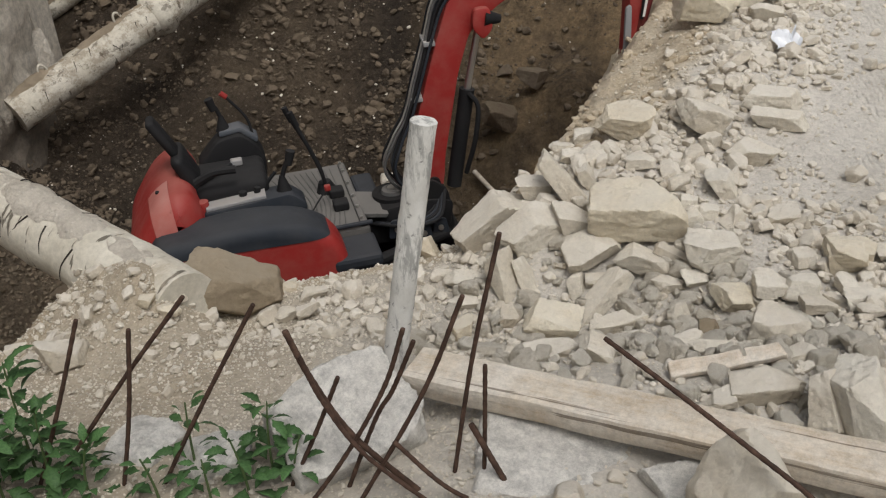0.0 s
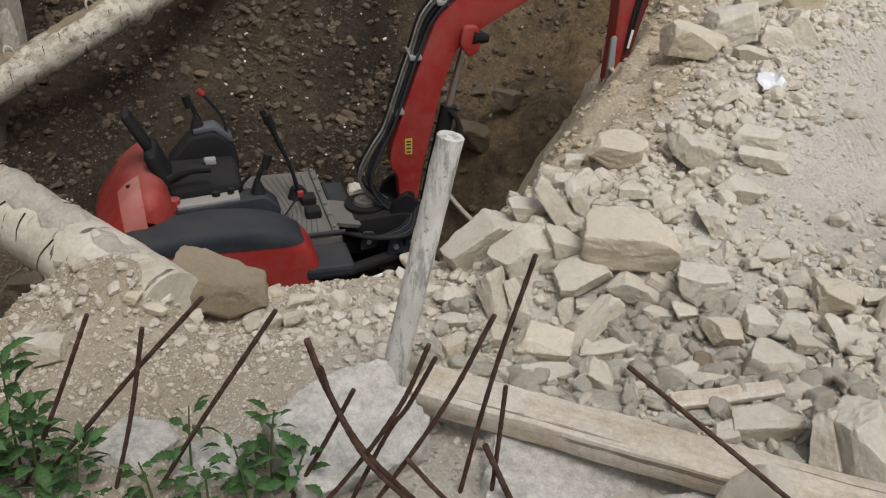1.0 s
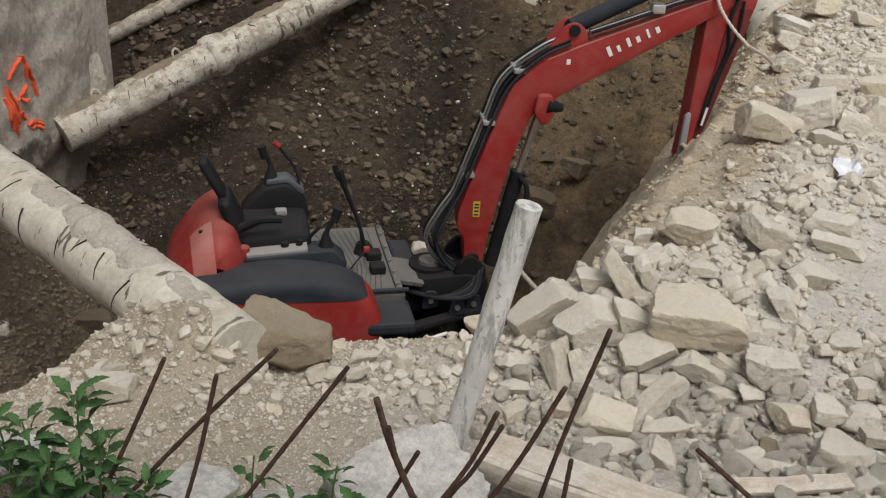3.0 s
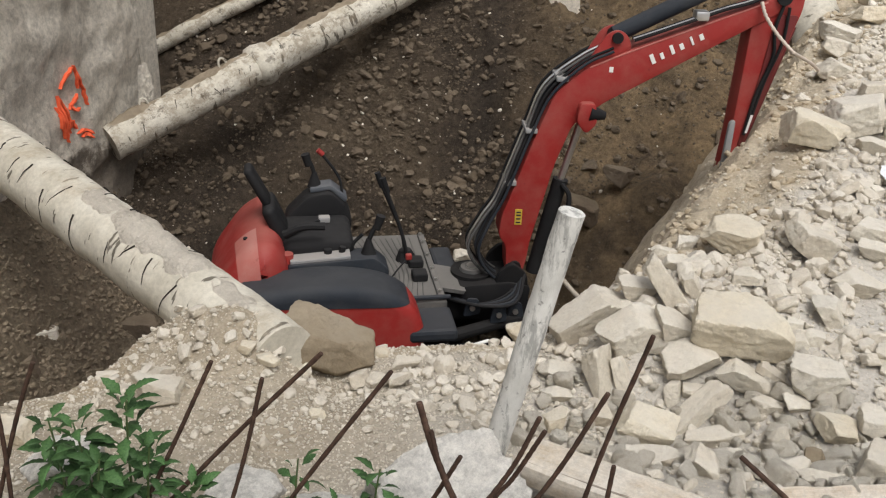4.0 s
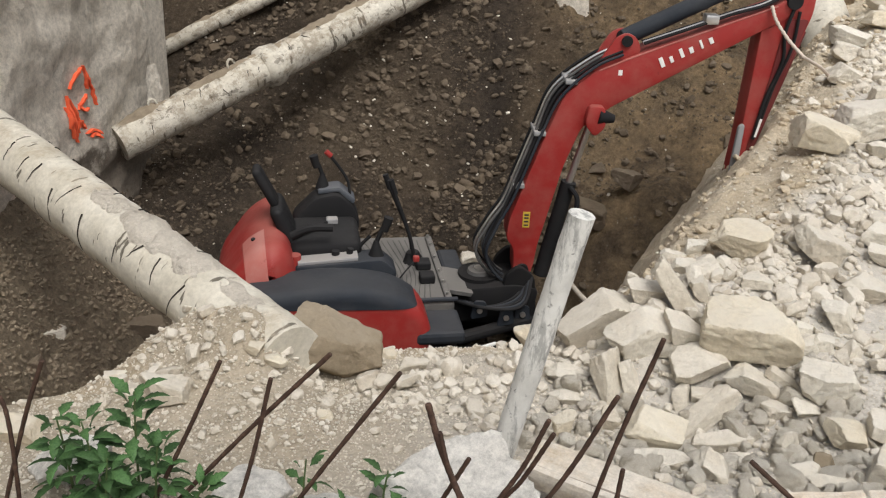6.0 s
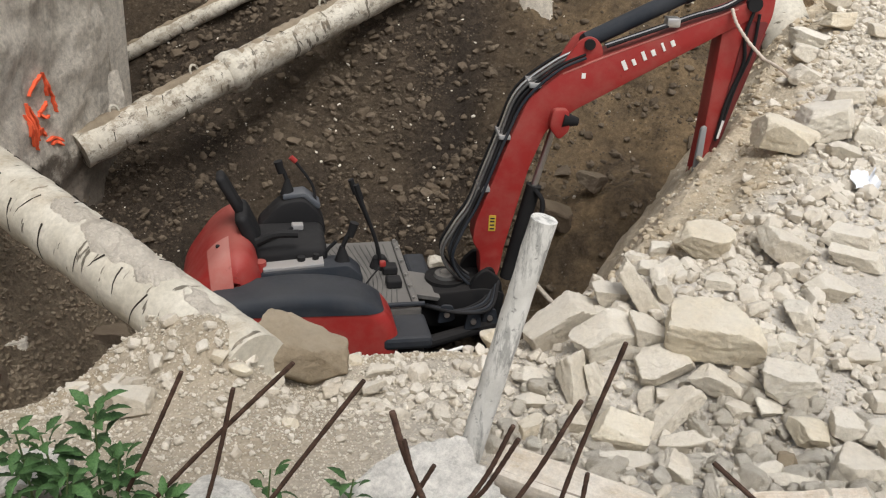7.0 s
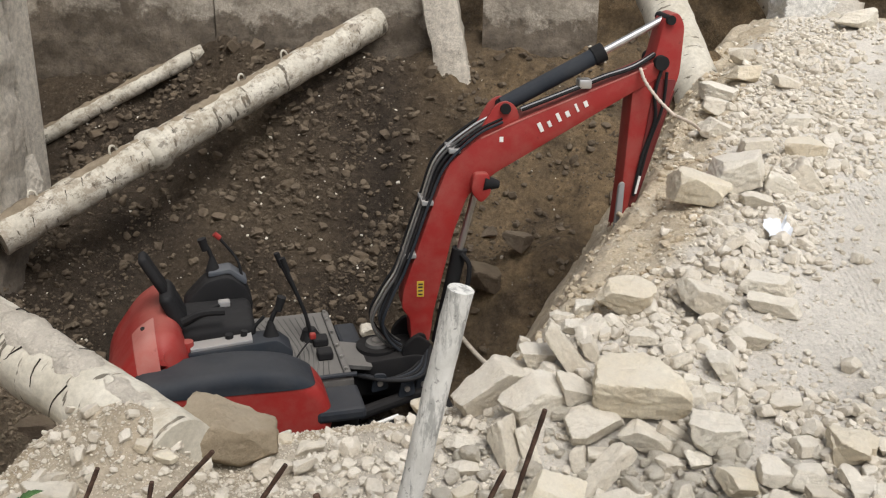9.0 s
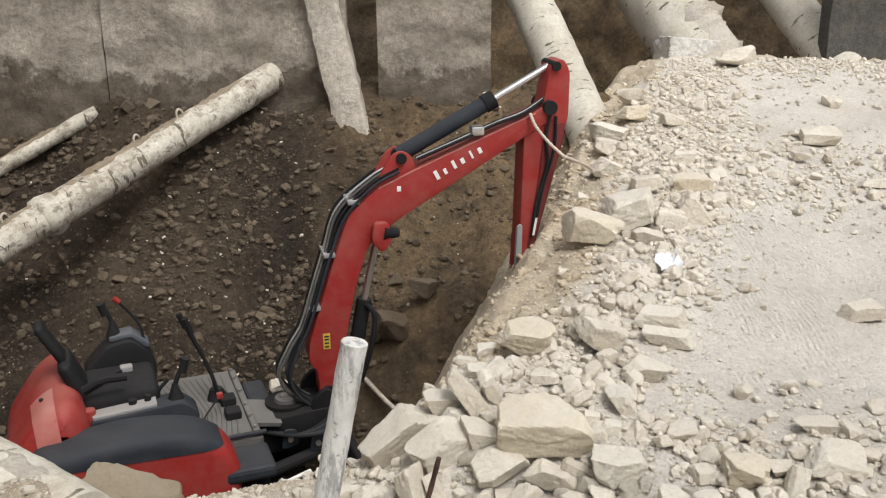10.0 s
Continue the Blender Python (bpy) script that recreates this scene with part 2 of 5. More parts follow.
RED = m_paint("red_machine_paint", (0.29, 0.02, 0.017), 0.45, 0.28, (0.36, 0.2, 0.16))
# machine red darkened, so the dipper's shaded side is put into colour
SHADE_RED = m_paint("shaded_red_paint", (0.13, 0.012, 0.012), 0.55, 0.3, (0.16, 0.1, 0.08))
BLUISH = m_paint("slate_plastic", (0.075, 0.085, 0.1), 0.5, 0.25, (0.2, 0.19, 0.18))
DARK = m_paint("charcoal_plastic", (0.02, 0.025, 0.033), 0.5, 0.16, (0.16, 0.15, 0.14))
BLACK = m_paint("black_rubber", (0.012, 0.012, 0.013), 0.6, 0.12, (0.10, 0.095, 0.09))
GREY = m_paint("grey_plastic", (0.26, 0.265, 0.27), 0.5, 0.3)
FLOOR = m_paint("dusty_tread_plate", (0.075, 0.075, 0.074), 0.7, 0.55, (0.22, 0.205, 0.185))
STEEL = m_plain("worn_bright_steel", (0.62, 0.61, 0.6), 0.3, 0.9, 0.1)
GREASY = m_paint("greasy_dark_steel", (0.011, 0.011, 0.012), 0.5, 0.1, (0.08, 0.07, 0.06))
PINKISH = m_paint("faded_red_panel", (0.42, 0.12, 0.1), 0.5, 0.4, (0.48, 0.31, 0.27))
WHITE = m_plain("white_paint", (0.78, 0.77, 0.74), 0.6, 0.0, 0.1)
YELLOW = m_plain("yellow_sticker", (0.5, 0.34, 0.04), 0.5, 0.0, 0.2)
ORANGE = m_plain("orange_spray_paint", (0.88, 0.13, 0.05), 0.8, 0.0, 0.15)
RUST = m_rust()
WOOD = m_wood("weathered_plank", (0.46, 0.365, 0.255), (0.62, 0.55, 0.455))
BATTEN = m_wood("reddish_batten", (0.42, 0.32, 0.22), (0.6, 0.52, 0.42))
POLE = m_pole()
LEAF = m_leaf()
STEM = m_plain("green_stem", (0.07, 0.11, 0.035), 0.6)
ROPE = m_plain("pale_rope", (0.55, 0.47, 0.4), 0.9)
FOIL = m_plain("crumpled_white_wrap", (0.8, 0.82, 0.85), 0.3, 0.2, 0.05)


# ---- shape helpers ----
def part(name, bm, material, parent=None, label="", smooth=None):
    """One mesh object from a bmesh (or a ready mesh), under a thing or a part."""
    if isinstance(bm, bpy.types.Mesh):
        me = bm
    else:
        me = bpy.data.meshes.new(name)
        bm.to_mesh(me)
        bm.free()
    me.materials.append(material)
    if smooth is not None:
        me.shade_smooth()
        me.set_sharp_from_angle(angle=radians(smooth))
    ob = new(name, me)
    ob.parent = parent
    return tagged(ob, label)


def thing(name, label, category, group="", m=None, kind=""):
    ob = new(name)
    if m is not None:
        ob.matrix_basis = m
    return tagged(ob, label, category, group, kind)


def box(lo, hi, bevel=0.0, seg=2, bm=None):
    bm = bm or bmesh.new()
    r = bmesh.ops.create_cube(bm, size=1.0)
    vs = r["verts"]
    for v in vs:
        v.co = Vector([lo[i] + (v.co[i] + 0.5) * (hi[i] - lo[i]) for i in range(3)])
    if bevel:
        es = list({e for v in vs for e in v.link_edges})
        bmesh.ops.bevel(bm, geom=es, offset=bevel, segments=seg, profile=0.5, affect="EDGES")
    return bm


def rod(a, b, r0, r1=None, sides=12, bm=None, caps=True):
    """A round bar between two places."""
    bm = bm or bmesh.new()
    a, b = Vector(a), Vector(b)
    m = Matrix.Translation((a + b) / 2) @ (b - a).to_track_quat("Z", "Y").to_matrix().to_4x4()
    bmesh.ops.create_cone(bm, cap_ends=caps, segments=sides, radius1=r0, radius2=r0 if r1 is None else r1, depth=(b - a).length, matrix=m)
    return bm


def smooth_line(pts, steps=6):
    """A Catmull-Rom line through the places."""
    p = [Vector(q) for q in pts]
    p = [2 * p[0] - p[1], *p, 2 * p[-1] - p[-2]]
    out = []
    for i in range(1, len(p) - 2):
        for s in range(steps):
            t = s / steps
            a, b, c, d = p[i - 1:i + 3]
            out.append(0.5 * (2 * b + (c - a) * t + (2 * a - 5 * b + 4 * c - d) * t * t + (3 * b - a - 3 * c + d) * t ** 3))
    return out + [p[-2]]


def tube(pts, r, sides=8, bm=None, steps=6, taper=None, ribs=0.0):
    """A bent round bar along a smooth line; ribs: the height of a deformed bar's ribs."""
    bm = bm or bmesh.new()
    line = smooth_line(pts, steps) if steps > 1 else [Vector(p) for p in pts]
    rings, ref = [], Vector((0.3, 0.9, 0.2)).normalized()
    for i, p in enumerate(line):
        d = (line[min(i + 1, len(line) - 1)] - line[max(i - 1, 0)]).normalized()
        u = d.cross(ref).normalized()
        w = d.cross(u)
        rr = r if taper is None else r + (taper - r) * i / (len(line) - 1)
        rr += ribs * (i % 2)
        rings.append([bm.verts.new(p + rr * (math.cos(2 * math.pi * k / sides) * u + math.sin(2 * math.pi * k / sides) * w)) for k in range(sides)])
    for a, b in zip(rings, rings[1:]):
        for k in range(sides):
            bm.faces.new((a[k], a[(k + 1) % sides], b[(k + 1) % sides], b[k]))
    bm.faces.new(rings[0][::-1])
    bm.faces.new(rings[-1])
    return bm


def plate(outline, y0, y1, bevel=0.0, seg=2, bm=None):
    """An outline in x and z, drawn out from y0 to y1."""
    bm = bm or bmesh.new()
    a = [bm.verts.new((x, y0, z)) for x, z in outline]
    b = [bm.verts.new((x, y1, z)) for x, z in outline]
    n = len(a)
    fs = [bm.faces.new(a), bm.faces.new(b[::-1])]
    for i in range(n):
        fs.append(bm.faces.new((a[i], b[i], b[(i + 1) % n], a[(i + 1) % n])))
    bmesh.ops.recalc_face_normals(bm, faces=fs)
    if bevel:
        es = [e for f in fs[:2] for e in f.edges]
        bmesh.ops.bevel(bm, geom=es, offset=bevel, segments=seg, profile=0.5, affect="EDGES")
    return bm


def rounded(outline, r, seg=4):
    """The outline with its corners rounded."""
    out, n = [], len(outline)
    for i in range(n):
        p, a, b = (Vector(outline[j % n]) for j in (i, i - 1, i + 1))
        ra = min(r, (a - p).length * 0.45)
        rb = min(r, (b - p).length * 0.45)
        s, e = p + (a - p).normalized() * ra, p + (b - p).normalized() * rb
        for k in range(seg + 1):
            t = k / seg
            out.append(tuple((1 - t) ** 2 * s + 2 * t * (1 - t) * p + t * t * e))
    return out


def ball_dirs(level):
    bm = bmesh.new()
    bmesh.ops.create_icosphere(bm, subdivisions=level, radius=1.0)
    bm.verts.ensure_lookup_table()
    v = np.array([x.co[:] for x in bm.verts])
    f = np.array([[q.index for q in x.verts] for x in bm.faces])
    bm.free()
    return v, f


BALLS = {k: ball_dirs(k) for k in (1, 2, 3, 5)}


def rock_shape(rng, level, cuts=9, boxy=0.5, rough=0.034):
    """A broken stone: a skewed block with its corners struck off, unit size, with chipped faces."""
    v, f = BALLS[level]
    n = rng.normal(size=(cuts, 3))
    n /= np.linalg.norm(n, axis=1)[:, None]
    h = rng.uniform(0.6 + 0.16 * boxy, 0.9 + 0.12 * boxy, cuts)
    six = np.vstack([np.eye(3), -np.eye(3)]) + rng.normal(size=(6, 3)) * (0.3 - 0.16 * boxy)
    six /= np.linalg.norm(six, axis=1)[:, None]
    n = np.vstack([n, six])
    h = np.concatenate([h, rng.uniform(0.54, 0.7, 6)])
    d = v @ n.T
    r = np.where(d > 0.05, h / np.maximum(d, 0.05), 9.0)
    r = np.minimum(r.min(axis=1), 1.1)
    if level >= 3:
        off = Vector(rng.uniform(-50, 50, 3))
        r = r * np.array([1 + rough * (1.5 * noise.fractal(Vector(p) * 2.1 + off, 0.75, 2.1, 7) - 0.9 * max(0.0, noise.noise(Vector(p) * 3.3 - off)) ** 2 * 3) for p in v])
    return v * r[:, None], f


def mesh_of(name, v, f):
    me = bpy.data.meshes.new(name)
    me.from_pydata(v.tolist(), [], f.tolist())
    me.update()
    return me


LAID = []


def rock(name, at, size, turn, material, label, seed, category="rock", group="rubble boulders", level=5, boxy=0.5, cuts=9):
    """One broken stone that lies on the ground."""
    rng = np.random.default_rng(seed)
    v, f = rock_shape(rng, level, cuts, boxy)
    narrow, skew = rng.uniform(-0.24, 0.24), rng.uniform(-0.18, 0.18)  # one end thinner, the top off centre
    v[:, 1:] *= (1 + narrow * v[:, :1] / 0.7)
    v[:, 0] += skew * v[:, 2]
    v = (v - (v.max(axis=0) + v.min(axis=0)) / 2) / np.ptp(v, axis=0) * np.array(size)
    LAID.append((at[0], at[1], 0.4 * min(size[0], size[1] * 1.2)))
    ob = part(name, mesh_of(name, v, f), material, None, label, 35)
    ob.matrix_basis = pose(*at, *turn)
    return tagged(ob, "", category, group)
# ---- the ground's plan ----
LIP = [(-40.0, 1.5), (-4.5, 2.6), (-3.1, 3.15), (-2.36, 3.56), (-2.14, 3.84), (-2.0, 4.05), (-1.92, 4.35), (-1.6, 4.62), (-1.2, 4.72), (-0.7, 4.6), (-0.42, 4.72),
       (0.06, 4.82), (0.45, 5.12), (0.66, 5.3), (0.8, 5.55), (1.05, 6.05), (1.39, 6.9),
       (1.85, 8.2), (2.2, 9.25), (2.64, 10.76), (3.3, 12.4), (3.7, 13.0), (4.86, 12.9), (6.6, 12.45), (60.0, 12.3)]


def lip_distance(x, y):
    """Metres from the pit's edge, more than 0 inside the pit."""
    p = np.stack([x, y], -1)
    best = np.full(x.shape, 1e9)
    side = np.zeros(x.shape)
    for a, b in zip(LIP, LIP[1:]):
        a, b = np.array(a), np.array(b)
        ab = b - a
        t = np.clip(((p - a) @ ab) / (ab @ ab), 0, 1)
        q = p - (a + t[..., None] * ab)
        d = np.hypot(q[..., 0], q[..., 1])
        s = ab[0] * q[..., 1] - ab[1] * q[..., 0]
        near = d < best - 1e-9
        best = np.where(near, d, best)
        side = np.where(near, s, side)
    return np.where(side > 0, best, -best)


def bump2(x, y, cx, cy, rx, ry):
    return np.exp(-(((x - cx) / rx) ** 2 + ((y - cy) / ry) ** 2))


def top_height(x, y):
    """The bank and the tipped gravel, before the pit is cut."""
    right = 0.05 + 0.1 * np.clip(y - 5.0, 0, 7.5)
    left = 0.02 - 0.168 * np.clip(y - 2.7, 0, 2.2)
    k = 0.5 + 0.5 * np.tanh((x - 0.35) / 0.32)
    z = left * (1 - k) + right * k
    z = z - 0.33 * bump2(x, y, 0.75, 4.05, 0.6, 0.42) - 0.12 * bump2(x, y, 1.6, 3.9, 0.8, 0.4)
    z = z + 0.12 * bump2(x, y, 1.05, 4.95, 0.5, 0.3) + 0.12 * bump2(x, y, -1.3, 3.9, 0.6, 0.4)
    z = z + 0.24 * bump2(x, y, -1.32, 4.05, 0.22, 0.2) + 0.3 * bump2(x, y, -1.6, 4.28, 0.28, 0.24) - 0.13 * bump2(x, y, -2.1, 3.75, 0.45, 0.5) - 0.11 * bump2(x, y, -0.88, 4.1, 0.3, 0.24)
    z = z + 0.9 * np.clip((1.3 - y) / 0.7, 0, 1)
    return z


def ground_height(x, y):
    d = lip_distance(x, y)
    steep = 2.4 - 0.75 * np.clip((y - 5.4) / 0.8, 0, 1) * (x > 0.5)
    cut = np.clip(d, 0, None)
    drop = steep * (np.sqrt(cut ** 2 + 0.05 ** 2) - 0.05)
    z = top_height(x, y)
    z = z + 0.13 * np.clip((-d - 0.06) / 0.36, 0, 1) * np.clip(1.5 + (d + 0.42) / 1.2, 0, 1) * (d < 0) * np.clip((y - 5.1) / 0.8, 0, 1) * (x > 0.3)
    z = np.where(d > 0, np.maximum(z - drop, -2.3), z)
    back = np.clip(np.maximum((y - 16.0) / 1.0, (-4.6 - x) / 0.6), 0, 1)
    return z + (2.4 - z) * back


def soil_height(x, y):
    z = -1.86 + 0.93 * np.clip(y - 8.1, 0, 2.95)
    z = z + 1.6 * np.clip(-2.95 - x, 0, 1.4) * np.clip((10.0 - y) / 3.6, 0, 1)
    z = z + 0.62 * bump2(x, y, 1.05, 8.6, 0.75, 0.65) + 0.35 * bump2(x, y, 1.5, 7.4, 0.6, 0.7)
    z = z + 0.5 * bump2(x, y, -3.3, 4.6, 0.9, 0.9)
    z = z - 0.5 * np.clip((-2.5 - x) / 0.9, 0, 1) * np.clip((y - 9.2) / 1.0, 0, 1)
    z = z + 0.1 * np.sin(3.1 * x + 2.2 * y + np.sin(1.7 * x)) * np.clip((x + 0.2) / 0.8, 0, 1)
    z = np.minimum(z, 0.72)
    out = np.clip((-lip_distance(x, y) - 0.05) / 0.15, 0, 1)
    low = np.clip((y - 11.4) / 0.5, 0, 1)
    z = z + (0.1 - z) * low
    return z + (np.minimum(z, ground_height(x, y) - 0.35) - z) * out
from mathutils.bvhtree import BVHTree

SHEETS = {}


def grid_sheet(name, xs, ys, height, material, amount, label, kind="structure", seed=0.0, keep=None):
    """A sheet of ground over the given lines, with lumps laid on its height."""
    X, Y = np.meshgrid(np.array(xs), np.array(ys))
    Z = height(X, Y)
    lump = np.array([noise.fractal(Vector((a * 1.7 + seed, b * 1.7, c * 1.7)), 0.85, 2.1, 7) for a, b, c in zip(X.ravel(), Y.ravel(), Z.ravel())]).reshape(X.shape)
    Z = Z + amount * lump
    if name == "ground":
        # the cut along the pit's edge is broken into ledges
        d = lip_distance(X, Y)
        rim = np.clip((d + 0.45) / 0.1, 0, 1) * np.clip((1.4 - d) / 0.5, 0, 1) * np.clip((Y - 5.0) / 0.5, 0, 1) * (X > 0.3)
        step = np.array([noise.ridged_multi_fractal(Vector((a * 2.6, b * 2.6, c * 5)), 0.9, 2.1, 5, 1.0, 2.0) for a, b, c in zip(X.ravel(), Y.ravel(), Z.ravel())]).reshape(X.shape)
        Z = Z + 0.06 * rim * (step - 1.1)
    SHEETS[name] = (np.array(xs), np.array(ys), Z)
    nx, ny = len(xs), len(ys)
    v = np.stack([X, Y, Z], -1).reshape(-1, 3)
    i = np.arange(nx * ny).reshape(ny, nx)
    f = np.stack([i[:-1, :-1], i[:-1, 1:], i[1:, 1:], i[1:, :-1]], -1).reshape(-1, 4)
    me = mesh_of(name, v, f)
    if name == "ground":
        # how far sandy earth takes the place of the pale rubble dust
        d = lip_distance(X, Y) + 0.28 * lump
        rim = np.clip((d + 0.5) / 0.14, 0, 1) * np.clip((Y - 5.0) / 0.5, 0, 1) * (X > 0.3)
        rim = np.maximum(rim, np.clip(d / 0.05, 0, 1))
        rim = np.maximum(rim, 0.7 * bump2(X, Y, -1.5, 4.15, 0.6, 0.45))
        tread = np.clip(1.6 - np.abs(X - 2.55 - 0.35 * (Y - 5.5)) / 0.14, 0, 1) + np.clip(1.6 - np.abs(X - 2.9 - 0.35 * (Y - 5.5)) / 0.14, 0, 1)
        tread = tread * np.clip((Y - 4.6) / 0.4, 0, 1) * np.clip((8.0 - Y) / 0.8, 0, 1) * np.clip(0.6 + 1.2 * lump, 0, 1)
        me.attributes.new("tread", "FLOAT", "POINT").data.foreach_set("value", tread.ravel().astype(np.float32))
        me.attributes.new("earth", "FLOAT", "POINT").data.foreach_set("value", rim.ravel().astype(np.float32))
    ob = part(name, me, material, None, label, 180)
    return tagged(ob, "", name.replace("_", " "), "", kind)


def lines(lo, hi, step, far=()):
    mid = list(np.arange(lo, hi + 1e-6, step))
    return [-f for f in far[::-1]] + mid + [f for f in far]


# ---- ground, pit and walls ----
FAR = (16.0, 20.0, 30.0, 60.0, 150.0, 400.0)
grid_sheet("ground", lines(-5.2, 8.2, 0.04, FAR), lines(0.6, 13.6, 0.04, FAR), ground_height, GROUND, 0.045, "pale dusty bank of tipped limestone rubble above a pit")
grid_sheet("pit_floor", lines(-5.0, 8.0, 0.05), lines(3.6, 15.2, 0.05), soil_height, SOIL, 0.15, "dark brown stony earth in the dug pit", seed=9.0)


def wall(name, outline, thick, label, material=SHOTCRETE, step=0.055, amount=0.06, seed=0.0, ragged=0.0):
    """A rough sprayed wall: origin, along, up; a lumpy front skin and a flat back."""
    (ox, oy, oz), (ax, ay), length, height = outline
    a = Vector((ax, ay, 0)).normalized()
    n = Vector((a.y, -a.x, 0))
    nu, nv = int(length / step) + 1, int(height / step) + 1
    bm = bmesh.new()
    rows = []
    for j in range(nv + 1):
        row = []
        for i in range(nu + 1):
            p = Vector((ox, oy, oz)) + a * (length * i / nu) + Vector((0, 0, height * j / nv))
            k = noise.fractal(p * 2.1 + Vector((seed, 0, 0)), 0.8, 2.1, 6)
            lift = ragged * max(0.0, 1 - j / 9) * (0.5 + noise.fractal(Vector((p.x * 1.6, p.y * 1.6, seed)), 0.7, 2.1, 5))
            row.append(bm.verts.new(p + n * (amount * k) + Vector((0, 0, lift))))
        rows.append(row)
    for r0, r1 in zip(rows, rows[1:]):
        for i in range(nu):
            bm.faces.new((r0[i], r0[i + 1], r1[i + 1], r1[i]))
    edge = rows[0] + [r[-1] for r in rows[1:]] + rows[-1][-2::-1] + [r[0] for r in rows[-2:0:-1]]
    back = [bm.verts.new(v.co - n * (thick + n.dot(v.co - Vector((ox, oy, oz))))) for v in edge]
    for i in range(len(edge)):
        j = (i + 1) % len(edge)
        bm.faces.new((edge[j], edge[i], back[i], back[j]))
    bm.faces.new(back)
    ob = part(name, bm, material, None, label, 60)
    return tagged(ob, "", "wall", "", "structure")


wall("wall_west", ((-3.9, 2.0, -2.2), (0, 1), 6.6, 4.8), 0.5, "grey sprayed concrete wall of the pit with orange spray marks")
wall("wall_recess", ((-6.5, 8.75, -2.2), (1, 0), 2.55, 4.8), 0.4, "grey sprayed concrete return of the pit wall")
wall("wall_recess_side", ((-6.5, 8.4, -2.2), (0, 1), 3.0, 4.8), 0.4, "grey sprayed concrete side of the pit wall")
wall("wall_north", ((-6.6, 11.0, -0.8), (1, 0), 3.87, 3.4), 0.4, "grey sprayed concrete wall at the far end of the pit", DARKER_STAINED, seed=3.0)
wall("wall_north_middle", ((-2.71, 10.98, -0.2), (1, 0), 2.6, 2.8), 0.4, "grey sprayed concrete wall at the far end of the pit", DARKER_STAINED, seed=5.0)
wall("wall_north_end", ((0.22, 11.05, 0.2), (1, 0), 1.25, 2.4), 0.4, "grey sprayed concrete panel above the dark soil", DARKER_STAINED, seed=8.0)
wall("wall_back_soil", ((-8.0, 15.4, -2.2), (1, 0), 40.0, 5.2), 0.5, "dark earth face at the far side of the trench", SOIL, 0.16, 0.12, 11.0)
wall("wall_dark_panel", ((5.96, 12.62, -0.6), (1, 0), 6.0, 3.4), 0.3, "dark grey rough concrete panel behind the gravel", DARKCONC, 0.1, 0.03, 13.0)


def pillar():
    bm = bmesh.new()
    rng = random.Random(4)
    n = 26
    rows = []
    for j in range(n + 1):
        t = j / n
        z = 0.05 + 2.5 * t
        lean = -0.5 * t
        x0, x1 = -0.2 + 0.05 * (1 - t) + lean, 0.2 - 0.06 * t + lean
        y = 10.52 + 0.33 * min(1, t * 1.6)
        w = [Vector((x0, y + 0.5, z)), Vector((x0 - 0.01, y + 0.03, z)), Vector((x0 + 0.05, y, z)), Vector((x1 - 0.05, y, z)), Vector((x1, y + 0.04, z)), Vector((x1, y + 0.5, z))]
        rows.append([bm.verts.new(p + Vector((rng.uniform(-0.012, 0.012), rng.uniform(-0.012, 0.012), 0))) for p in w])
    for a, b in zip(rows, rows[1:]):
        for i in range(5):
            bm.faces.new((a[i], a[i + 1], b[i + 1], b[i]))
    bm.faces.new(rows[0][::-1])
    bm.faces.new(rows[-1])
    tagged(part("wall_pillar", bm, SHOTCRETE, None, "rough grey concrete pier that juts from the far wall", 40), "", "pier", "", "structure")


pillar()


# ---- struts ----
def lumpy_strut(name, a, b, r, label, steps=60, sides=28, lumps=0.012, seed=0.0, material=STRUT):
    """A round strut along z of its own frame, slightly out of true."""
    a, b = Vector(a), Vector(b)
    length = (b - a).length
    bm = bmesh.new()
    rows = []
    for j in range(steps + 1):
        z = length * j / steps
        row = []
        for i in range(sides):
            w = 2 * math.pi * i / sides
            p = Vector((math.cos(w), math.sin(w), 0))
            k = noise.fractal(Vector((p.x * r * 5 + seed, p.y * r * 5, z * 4)), 0.8, 2.1, 5)
            row.append(bm.verts.new(p * (r + lumps * k) + Vector((0, 0, z))))
        rows.append(row)
    for p, q in zip(rows, rows[1:]):
        for i in range(sides):
            bm.faces.new((p[i], p[(i + 1) % sides], q[(i + 1) % sides], q[i]))
    bm.faces.new(rows[0][::-1])
    bm.faces.new(rows[-1])
    root = thing(name, label, "strut", "bracing struts", Matrix.Translation(a) @ (b - a).to_track_quat("Z", "Y").to_matrix().to_4x4())
    part("tube", bm, material, root, "", 60)
    return root, length


def collar(root, z, r, width=0.1):
    bm = bmesh.new()
    n = 30
    rings = []
    for k, (dz, rr) in enumerate(((-0.5, 0.0), (-0.42, 0.035), (-0.1, 0.05), (0.25, 0.04), (0.45, 0.03), (0.5, 0.0))):
        rings.append([bm.verts.new(((r + rr * (0.7 + 0.5 * noise.noise(Vector((i * 0.6, k, z))))) * math.cos(2 * math.pi * i / n), (r + rr * (0.7 + 0.5 * noise.noise(Vector((i * 0.6, k + 9, z))))) * math.sin(2 * math.pi * i / n), z + dz * width)) for i in range(n)])
    for p, q in zip(rings, rings[1:]):
        for i in range(n):
            bm.faces.new((p[i], p[(i + 1) % n], q[(i + 1) % n], q[i]))
    part("collar", bm, MUDDY, root, "dirt-caked joint collar", 60)


